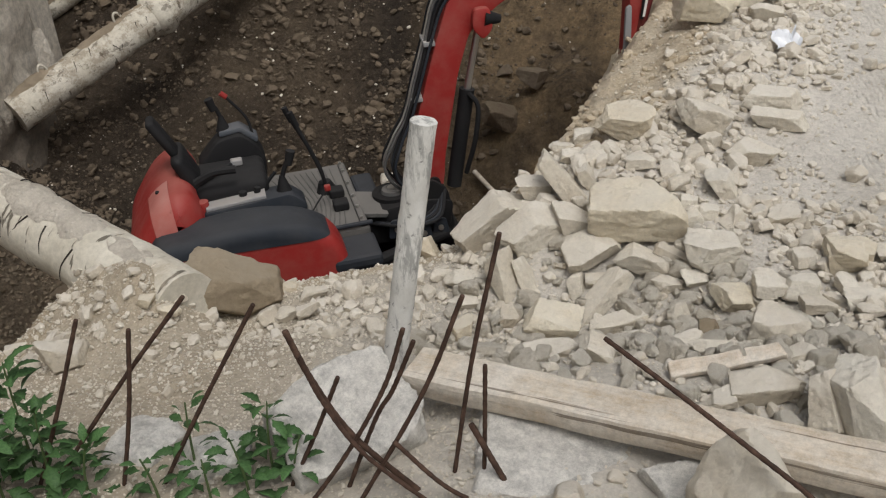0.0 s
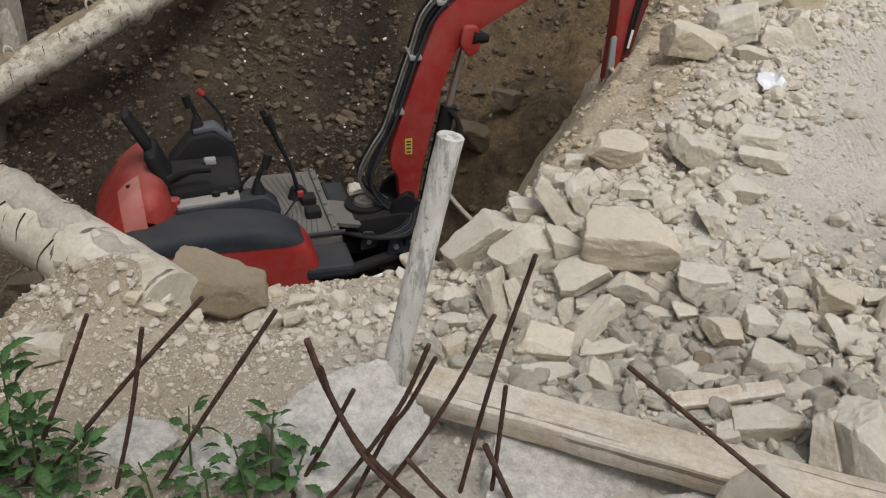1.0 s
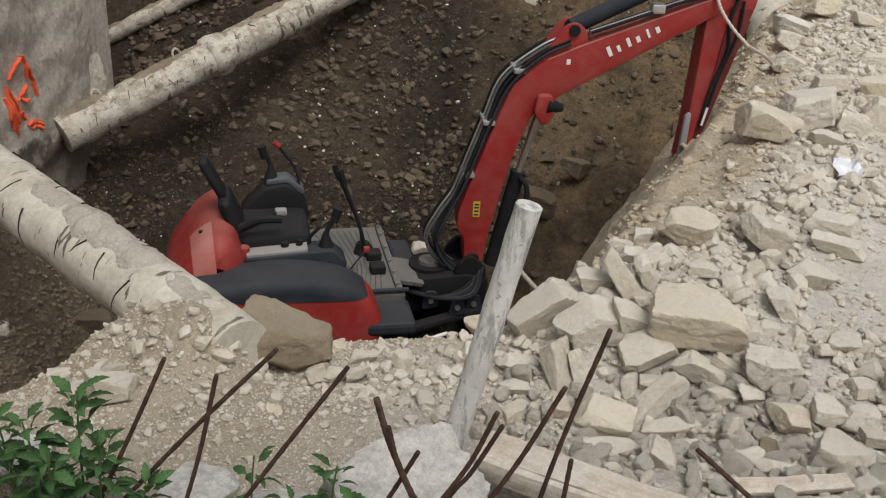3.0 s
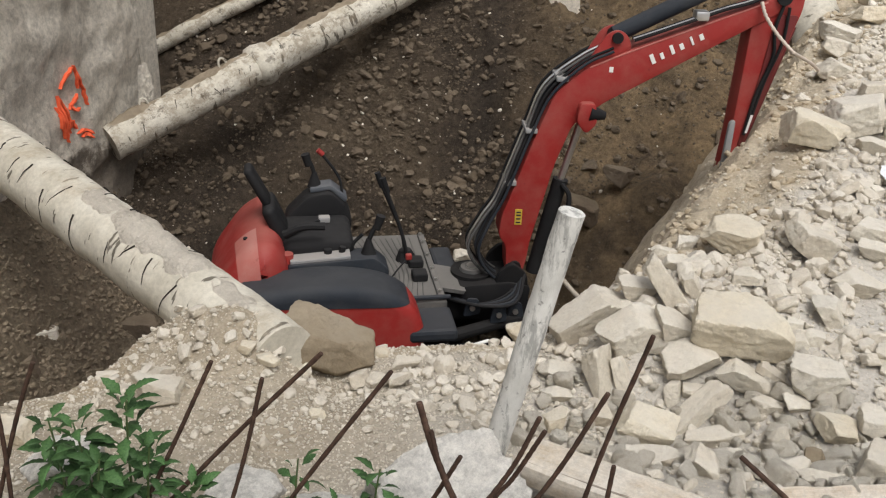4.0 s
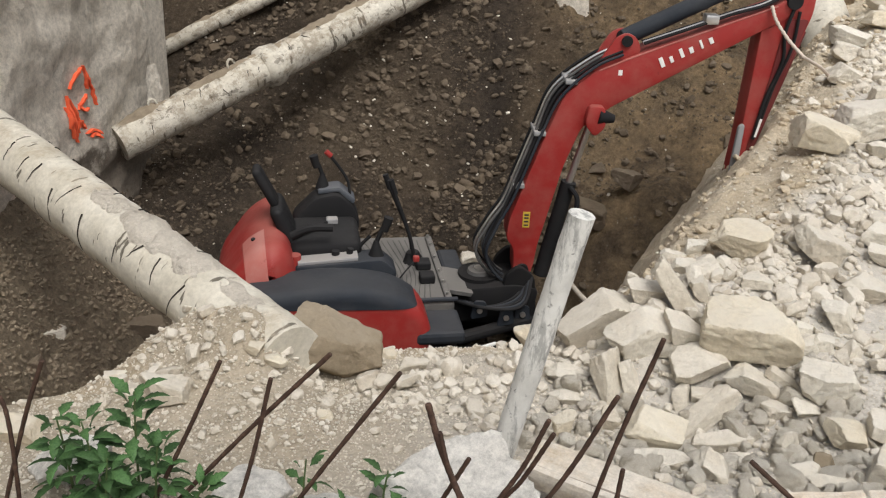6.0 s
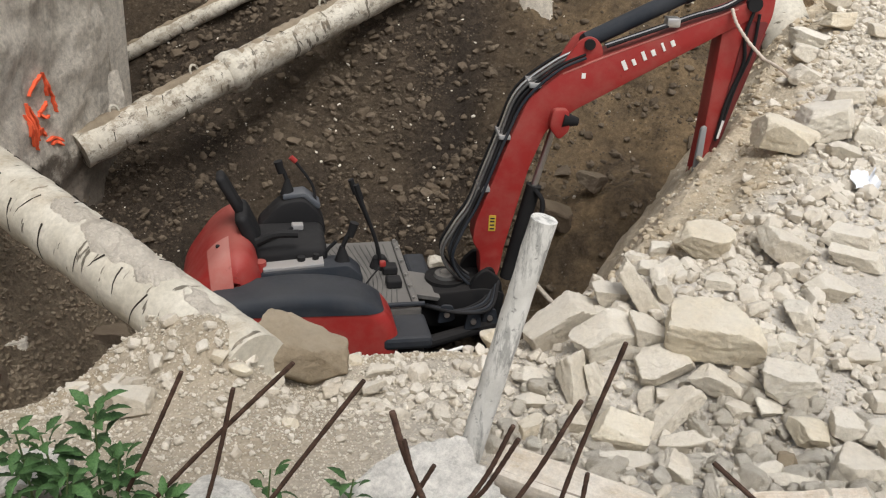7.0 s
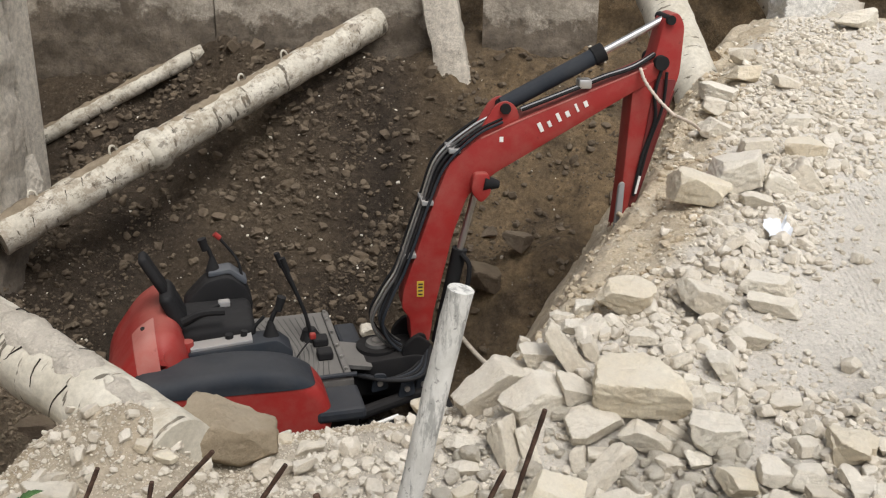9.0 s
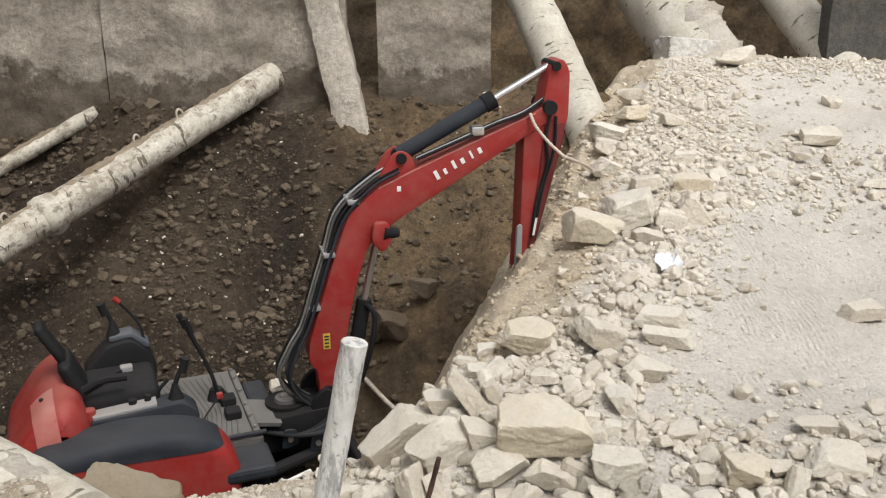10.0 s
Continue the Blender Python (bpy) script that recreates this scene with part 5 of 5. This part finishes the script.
rock("rock", (2.48, 9.43, 0.62), (0.40, 0.23, 0.18), (-3, 5, -5), LIME, "low pale stone on the pit's far edge", 577, boxy=0.3)
rock("rock", (2.38, 8.98, 0.58), (0.30, 0.19, 0.15), (-2, 5, -5), LIME, "low pale stone on the pit's far edge", 578, boxy=0.4)
rock("rock", (2.91, 8.46, 0.58), (0.27, 0.17, 0.14), (-2, 1, -3), LIME, "greyish stone on the gravel", 579, boxy=0.4)
rock("rock", (4.53, 9.33, 0.56), (0.40, 0.24, 0.19), (-4, -2, -2), LIME, "low pale stone set in the gravel", 580, boxy=0.3)
rock("rock", (5.18, 10.56, 0.67), (0.23, 0.19, 0.15), (-7, 1, -3), LIME, "small pale stone on the gravel", 581, boxy=0.3)
rock("rock", (4.53, 8.09, 0.40), (0.33, 0.13, 0.10), (-2, 1, -3), LIME, "flat grey slab set in the gravel", 582, boxy=0.8)
rock("rock", (4.12, 8.76, 0.49), (0.19, 0.11, 0.09), (-3, 10, -6), LIME, "small white stone on the gravel", 583, boxy=0.6)
rock("rock", (4.57, 12.03, 0.98), (0.55, 0.34, 0.27), (-9, -2, -2), LIME, "pale stone at the thick strut's foot", 584, boxy=0.5)
rock("rock", (1.60, 3.56, 0.05), (0.29, 0.20, 0.16), (10, 3, 0), LIME, "rounded greyish limestone rock near the plank", 585, boxy=0.3)
rock("rock", (1.44, 3.09, 0.10), (0.29, 0.14, 0.11), (12, 2, 1), LIME, "pale angular rock behind the plank", 586, boxy=0.6)
rock("rock", (1.63, 3.33, 0.07), (0.15, 0.10, 0.08), (3, -27, 18), LIME, "small angular stone behind the plank", 587, boxy=0.6)
rock("rock", (1.62, 2.97, 0.11), (0.26, 0.18, 0.15), (-32, 60, -66), LIME, "upright pale stone wedged behind the plank", 588, boxy=0.6)
rock("boulder", (1.75, 2.91, 0.13), (0.38, 0.24, 0.19), (-26, 58, -57), LIME, "big pale limestone boulder beside the plank", 589, boxy=0.5)
rock("rock", (1.26, 3.03, 0.08), (0.13, 0.09, 0.07), (12, -10, 7), LIME, "pale stone under the broken batten", 590, boxy=0.6)
rock("rock", (2.04, 4.12, 0.05), (0.23, 0.18, 0.14), (6, 8, -3), CREAM, "cream cracked stone in the gravel", 591, boxy=0.4)
rock("rock", (1.67, 4.01, -0.04), (0.18, 0.14, 0.11), (9, 8, -3), LIME, "rounded pale stone in the gravel", 592, boxy=0.3)
rock("rock", (1.79, 3.98, -0.03), (0.17, 0.14, 0.11), (8, -1, 2), LIME, "rounded pale stone in the gravel", 593, boxy=0.3)
rock("rock", (1.31, 3.45, 0.03), (0.20, 0.07, 0.06), (12, 3, 0), LIME, "low stone at the foot of the heap", 594, boxy=0.4)
rock("rock", (2.03, 3.81, -0.00), (0.20, 0.10, 0.08), (8, 3, 0), LIME, "low pale stone in the gravel", 595, boxy=0.5)
rock("rock", (1.84, 3.83, -0.03), (0.17, 0.10, 0.08), (8, -1, 2), LIME, "low pale stone in the gravel", 596, boxy=0.4)


rock("limestone_block", (1.2, 2.38, 0.19), (0.34, 0.26, 0.44), (8, -20, 20), LIME, "pale jagged rock leaning against the plank", 699, boxy=0.6)


BROWN = m_stone("brown_stone", (0.13, 0.1, 0.075), (0.22, 0.18, 0.135), (0.2, 0.16, 0.11))


# ---- broken concrete at the near edge ----
rock("concrete_chunk", (-0.16, 2.98, 0.02), (0.62, 0.44, 0.42), (28, -10, 24), WHITECONC, "big broken white concrete chunk tipped in front of the pole", 301, "concrete", "broken concrete", boxy=0.85, cuts=7)
rock("concrete_chunk", (0.66, 2.78, -0.02), (0.8, 0.42, 0.24), (12, 4, -6), WHITECONC, "flat broken concrete slab lying under the plank", 302, "concrete", "broken concrete", boxy=0.9, cuts=6)
rock("concrete_chunk", (1.15, 2.62, 0.0), (0.42, 0.34, 0.2), (8, 10, 20), WHITECONC, "broken concrete slab piece beside the plank", 303, "concrete", "broken concrete", boxy=0.8, cuts=8)
rock("concrete_chunk", (-0.62, 2.82, 0.0), (0.3, 0.24, 0.2), (10, 10, 40), WHITECONC, "small broken concrete piece among the weeds", 304, "concrete", "broken concrete", boxy=0.6)
rock("concrete_chunk", (-0.95, 2.9, 0.0), (0.34, 0.26, 0.16), (5, 0, 70), WHITECONC, "small broken concrete piece among the weeds", 305, "concrete", "broken concrete", boxy=0.6)
rock("concrete_chunk", (-1.7, 2.95, 0.0), (0.3, 0.26, 0.22), (5, 10, 10), WHITECONC, "pale broken lump at the bank's edge", 306, "concrete", "broken concrete", boxy=0.5)
rock("cap_block", (4.3, 12.85, 0.92), (1.0, 0.6, 0.5), (-20, 8, 10), WHITECONC, "earth-crusted broken concrete cap on a thick strut", 307, "concrete", "broken concrete", boxy=0.8, cuts=8)


# ---- loose stones ----
def height_at(name, x, y):
    xs, ys, Z = SHEETS[name]
    i = np.clip(np.searchsorted(xs, x) - 1, 0, len(xs) - 2)
    j = np.clip(np.searchsorted(ys, y) - 1, 0, len(ys) - 2)
    u, w = (x - xs[i]) / (xs[i + 1] - xs[i]), (y - ys[j]) / (ys[j + 1] - ys[j])
    return (Z[j, i] * (1 - u) + Z[j, i + 1] * u) * (1 - w) + (Z[j + 1, i] * (1 - u) + Z[j + 1, i + 1] * u) * w


def scatter(name, sheet, material, label, seed, count, span, chance, size, level, sink=0.3, flat=0.7, singles=0):
    """Many loose stones in one mesh, thickest where chance() is high; size() gives each one's metres."""
    rng = np.random.default_rng(seed)
    x0, x1, y0, y1 = span
    x, y = rng.uniform(x0, x1, count * 14), rng.uniform(y0, y1, count * 14)
    ok = rng.uniform(0, 1, x.size) < chance(x, y)
    if level > 1 and sheet == "ground":
        for cx, cy, cr in LAID:
            ok &= (x - cx) ** 2 + (y - cy) ** 2 > cr * cr
    x, y = x[ok][:count], y[ok][:count]
    s = size(rng, x, y)
    z = height_at(sheet, x, y)
    shapes = [rock_shape(rng, level, 11, rng.uniform(0.1, 0.8)) for _ in range(24)]
    vs, fs, at = [], [], 0
    own = [mesh_of("cobble", *q) for q in shapes] if singles else []
    for me in own:
        me.materials.append(LIME)
        me.shade_smooth()
        me.set_sharp_from_angle(angle=radians(30))
    nearest = set(np.argsort(np.hypot(x - 0.9, y - 3.6))[:singles].tolist())
    for k in range(x.size):
        v, f = shapes[k % 24]
        r = np.array(Euler((rng.uniform(-0.6, 0.6), rng.uniform(-0.6, 0.6), rng.uniform(0, 6.28))).to_matrix())
        scale = s[k] * 0.5 * np.array([rng.uniform(0.8, 1.4), rng.uniform(0.7, 1.1), rng.uniform(flat * 0.7, flat * 1.3)])
        spot = Vector((x[k], y[k], z[k] + s[k] * 0.5 * flat * (1 - 2 * sink)))
        if k in nearest:
            ob = new("cobble", own[k % 24])
            ob.matrix_basis = Matrix.Translation(spot) @ Matrix(r.tolist()).to_4x4() @ Matrix.Diagonal((*scale.tolist(), 1))
            tagged(ob, "pale broken limestone cobble lying in the heap", "stone", "loose cobbles")
            continue
        vs.append((v * scale) @ r.T + np.array([x[k], y[k], z[k] + s[k] * 0.5 * flat * (1 - 2 * sink)]))
        fs.append(f + at)
        at += len(v)
    ob = part(name, mesh_of(name, np.vstack(vs), np.vstack(fs)), material, None, label, 30)
    return tagged(ob, "", "stones", "", "stuff")


def heap(x, y):
    """How thickly the tipped stones lie: along the pit's edge and in the heap."""
    d = lip_distance(x, y)
    far = np.clip((y - 5.3) / 0.6, 0, 1)
    edge = np.exp(-((d + 0.5 + 0.4 * far) / 0.42) ** 2) * (x > 0.25) * np.where(d > -0.4 * far, 0.06, 1)
    pile = bump2(x, y, 1.1, 4.2, 1.1, 0.7) + 0.8 * bump2(x, y, 2.2, 4.0, 1.3, 0.5) + 0.5 * bump2(x, y, 1.6, 3.2, 0.9, 0.5)
    trail = 0.4 * bump2(x, y, 3.0, 8.8, 1.2, 1.1) + 0.25 * bump2(x, y, 4.6, 8.0, 1.4, 0.8) + 0.04 * (y > 7.5)
    near = bump2(x, y, -0.3, 4.25, 0.45, 0.3) * 0.7 + 0.4 * bump2(x, y, -1.4, 4.0, 0.6, 0.5)
    return np.clip(edge + pile + trail + near, 0, 1) * (d < 0.02)


def grit(x, y):
    d = lip_distance(x, y)
    floor = 0.22 + 0.5 * (x < 0.4) + 0.4 * heap(x, y)
    lane = bump2(x, y, 3.6, 5.6, 1.2, 1.9)
    return np.clip(floor * (1 - 0.85 * lane), 0, 1) * np.where(d > 0.03, 0.35 * (d < 0.7), 1.0)


def draw(lo, hi, power):
    return lambda rng, x, y: lo + (hi - lo) * rng.uniform(0, 1, x.size) ** power


HEAP_SPAN, SOIL_SPAN = (-2.4, 6.5, 2.3, 12.4), (-4.3, 3.2, 4.9, 11.0)
scatter("cobbles", "ground", RUBBLE, "pale broken limestone cobbles in a tipped heap", 21, 1250, (-2.0, 5.2, 2.4, 11.5), lambda x, y: heap(x, y) ** 1.3 * np.clip(1.3 - 0.09 * y, 0.2, 1), draw(0.06, 0.16, 2.0), 3, 0.22, 0.75, 280)
scatter("rubble", "ground", RUBBLE, "pale limestone rubble lying loose on the bank", 22, 5200, HEAP_SPAN, heap, draw(0.03, 0.085, 1.6), 2, 0.25, 0.7)
scatter("gravel", "ground", RUBBLE, "fine pale gravel and chips on the bank", 23, 11500, (-2.4, 5.6, 2.3, 9.5), grit, draw(0.010, 0.04, 2.2), 1, 0.2, 0.7)
scatter("chips", "ground", RUBBLE, "tiny stone chips on the dusty bank", 24, 19000, (-2.3, 4.2, 2.4, 6.8), lambda x, y: grit(x, y) * (1 + (x < 0.4)) / 2, draw(0.006, 0.018, 1.5), 1, 0.2, 0.7)


def clods(x, y):
    d = lip_distance(x, y)
    return np.clip(0.35 + 0.65 * (noise_map(x, y) > 0.0), 0, 1) * (d > 0.25) * ((x > -2.5) | (y > 7.0)) * np.where(x > 0.2, 0.3, 1.0)


def noise_map(x, y):
    return np.sin(x * 2.3 + 1.1 * np.sin(y * 1.7)) * np.cos(y * 1.9 + 0.7 * np.sin(x * 3.1))


scatter("earth_clods", "pit_floor", CLOD, "dark earth clods and stones on the pit slope", 25, 5200, SOIL_SPAN, clods, draw(0.025, 0.12, 2.0), 2, 0.32, 0.75)
scatter("earth_lumps", "pit_floor", CLOD, "big dark earth lumps on the pit slope", 26, 190, SOIL_SPAN, clods, draw(0.1, 0.22, 2.5), 3, 0.42, 0.7)
scatter("earth_crumbs", "pit_floor", CLOD, "fine dark crumbs of earth and grit", 27, 16000, SOIL_SPAN, clods, draw(0.01, 0.035, 1.5), 1, 0.25, 0.8)
scatter("pit_gravel", "pit_floor", PITSTONE, "brown gravel and small stones on the pit slope below the wall", 29, 9000, (-3.9, -1.9, 3.9, 7.2), lambda x, y: (lip_distance(x, y) > 0.15) * 1.0, draw(0.012, 0.06, 2.2), 2, 0.25, 0.7)
scatter("edge_crumbs", "ground", SANDY, "sandy crumbs and clods in the cut face at the pit's edge", 30, 1500, (0.5, 3.6, 5.0, 11.5), lambda x, y: (np.abs(lip_distance(x, y) + 0.05) < 0.42) * np.clip(0.5 + noise_map(x * 3, y * 3), 0, 1), draw(0.015, 0.09, 2.4), 2, 0.35, 0.7)
scatter("pale_pebbles", "pit_floor", RUBBLE, "scattered pale pebbles in the dark earth", 28, 520, SOIL_SPAN, clods, draw(0.012, 0.055, 2.2), 2, 0.35, 0.7)

rock("rock", (-3.42, 5.65, -1.12), (0.42, 0.2, 0.1), (5, 15, 60), LIME, "flat pale slab lying on the dark pit slope", 401, level=5)
rock("rock", (-3.1, 6.5, -1.5), (0.32, 0.26, 0.2), (0, 0, 20), BROWN, "grey-brown rock lying on the pit floor", 402)
rock("rock", (-3.3, 5.2, -1.1), (0.22, 0.2, 0.16), (0, 0, 20), BROWN, "grey-brown rock lying on the pit slope", 403)
rock("rock", (0.35, 8.55, -0.98), (0.42, 0.32, 0.26), (0, 10, 20), BROWN, "brown rock on the pit slope behind the boom", 404)
rock("rock", (0.62, 8.75, -0.68), (0.3, 0.26, 0.2), (0, 10, 70), BROWN, "brown rock on the pit slope behind the boom", 405)
rock("rock", (-0.75, 8.45, -1.5), (0.2, 0.18, 0.14), (0, 0, 20), LIME, "pale stone on the pit floor behind the deck", 406)
rock("rock", (-1.2, 8.3, -1.6), (0.18, 0.16, 0.12), (0, 0, 60), LIME, "pale stone on the pit floor behind the deck", 407)


rock("wall_debris", (-4.0, 8.7, -0.2), (0.3, 0.36, 0.5), (0, 20, 50), SHOTCRETE, "lump of sprayed concrete at the wall's broken corner", 410, "concrete", "broken concrete", boxy=0.3)


# ---- small loose things ----
def wrapper():
    rng = random.Random(3)
    bm = bmesh.new()
    n = 9
    g = [[bm.verts.new(((i / n - 0.5) * 0.16 + 0.012 * math.sin(j * 0.9), (j / n - 0.5) * 0.13 + 0.02 * math.sin(i * 0.7), 0.16 * max(0.0, j / n - 0.1) * 0.5 + 0.012 * rng.random() + (0.03 if i > 5 else 0.0) * math.sin(i * 1.6))) for i in range(n + 1)] for j in range(n + 1)]
    for j in range(n):
        for i in range(n):
            bm.faces.new((g[j][i], g[j][i + 1], g[j + 1][i + 1], g[j + 1][i]))
    r = bmesh.ops.extrude_face_region(bm, geom=bm.faces[:])
    for v in r["geom"]:
        if isinstance(v, bmesh.types.BMVert):
            v.co.z += 0.003
    x, y = 2.21, 6.26
    ob = part("plastic_wrapper", bm, FOIL, None, "crumpled shiny white plastic wrapper on the gravel", 20)
    ob.matrix_basis = pose(x, y, float(height_at("ground", np.array([x]), np.array([y]))[0]) + 0.035, 0, 0, 12)
    tagged(ob, "", "wrapper")


wrapper()
_m = pose(-0.3, 7.2, -1.0, 0, 0, 12)
_p = [_m @ Vector(q) for q in ((1.72, -0.14, 2.2), (1.76, -0.17, 2.1), (1.85, -0.22, 1.98), (1.95, -0.28, 1.88), (1.98, -0.2, 1.86))] + [Vector((1.95, 7.95, 0.66)), Vector((2.15, 8.5, 0.46))]
tagged(part("rope", tube(_p, 0.011, 8, None, 8, None, 0.004), ROPE, None, "pale twisted rope tied to the dipper arm", 50), "", "rope")
tagged(part("stick", tube([(0.05, 8.35, -1.42), (0.3, 8.02, -1.55), (0.62, 7.6, -1.62)], 0.022, 8), BATTEN, None, "thin weathered stick lying on the pit floor", 50), "", "stick")


# ---- weeds at the near edge ----
def leaf_mesh():
    """A jagged, lobed leaf folded a little along its rib, 1 long."""
    bm = bmesh.new()
    side = [(0.0, 0.015), (0.12, 0.06), (0.24, 0.19), (0.34, 0.235), (0.42, 0.17), (0.53, 0.22), (0.62, 0.15), (0.74, 0.14), (0.87, 0.07), (1.0, 0.0)]
    mid = [bm.verts.new((t, 0, 0.10 * math.sin(t * 2.6) - 0.16 * t * t)) for t, _ in side]
    for s in (1, -1):
        out = [bm.verts.new((t + w * 0.25, s * w, 0.10 * math.sin(t * 2.6) - 0.16 * t * t + 0.22 * w)) for t, w in side[:-1]]
        for i in range(len(side) - 2):
            q = (mid[i], mid[i + 1], out[i + 1], out[i])
            bm.faces.new(q if s > 0 else q[::-1])
        q = (mid[-2], mid[-1], out[-1])
        bm.faces.new(q if s > 0 else q[::-1])
    r = bmesh.ops.extrude_face_region(bm, geom=bm.faces[:])
    for v in r["geom"]:
        if isinstance(v, bmesh.types.BMVert):
            v.co.z -= 0.012
    bmesh.ops.recalc_face_normals(bm, faces=bm.faces)
    me = bpy.data.meshes.new("leaf")
    bm.to_mesh(me)
    bm.free()
    me.materials.append(LEAF)
    me.shade_smooth()
    return me


LEAF_MESH = leaf_mesh()


def weed(x, y, height, lean, seed, leaves, size, label):
    """A leafy weed: a bent stem with jagged leaves on short stalks all the way up."""
    rng = random.Random(seed)
    z = float(height_at("ground", np.array([x]), np.array([y]))[0]) - 0.03
    root = thing("weed", label, "weed", "weeds at the edge", Matrix.Translation((x, y, z)))
    pts = [Vector((lean[0] * t * t, lean[1] * t * t, height * t)) for t in (0, 0.35, 0.7, 1.0)]
    part("stem", tube(pts, 0.006, 6, None, 6, 0.003), STEM, root)
    line = smooth_line(pts, 8)
    for k in range(leaves):
        t = 0.12 + 0.88 * (k + 0.5) / leaves
        p = line[min(len(line) - 1, int(t * len(line)))]
        turn = k * 137.5 + rng.uniform(-25, 25)
        ob = new("leaf", LEAF_MESH)
        ob.parent = root
        s = size * (0.65 + 0.5 * rng.random()) * (1.1 - 0.4 * t)
        out = 0.02 + 0.05 * (1 - t) * rng.random()
        pitch = rng.uniform(-35, 25) - 30 * (t > 0.85)
        ob.matrix_basis = Matrix.Translation(p) @ pose(0, 0, 0, rng.uniform(-25, 25), 0, turn) @ pose(out, 0, 0, 0, pitch, 0) @ Matrix.Diagonal((s, s, s, 1))


TALL, LOW = "tall green weed with jagged leaves among rusty bars", "low green weed with jagged leaves among rusty bars"
weed(-1.30, 2.76, 0.56, (0.02, 0.0), 1, 38, 0.13, TALL)
weed(-1.42, 2.7, 0.42, (-0.04, 0.0), 2, 34, 0.13, TALL)
weed(-1.2, 2.68, 0.40, (0.04, -0.02), 3, 32, 0.125, TALL)
weed(-1.55, 2.74, 0.40, (-0.03, 0.0), 4, 30, 0.125, TALL)
weed(-1.35, 2.6, 0.36, (0.03, 0.0), 12, 32, 0.125, LOW)
weed(-1.05, 2.64, 0.26, (0.05, 0.0), 5, 26, 0.115, LOW)
weed(-0.68, 2.76, 0.36, (0.02, 0.0), 6, 14, 0.1, LOW)
weed(-0.40, 2.78, 0.36, (0.03, 0.0), 7, 24, 0.12, LOW)
weed(-0.46, 2.66, 0.28, (-0.03, 0.0), 8, 16, 0.11, LOW)
weed(-0.30, 2.7, 0.26, (0.05, 0.0), 9, 16, 0.11, LOW)
weed(-0.78, 2.62, 0.22, (-0.03, 0.0), 10, 14, 0.1, LOW)
weed(-0.58, 2.6, 0.22, (0.0, 0.0), 11, 14, 0.1, LOW)
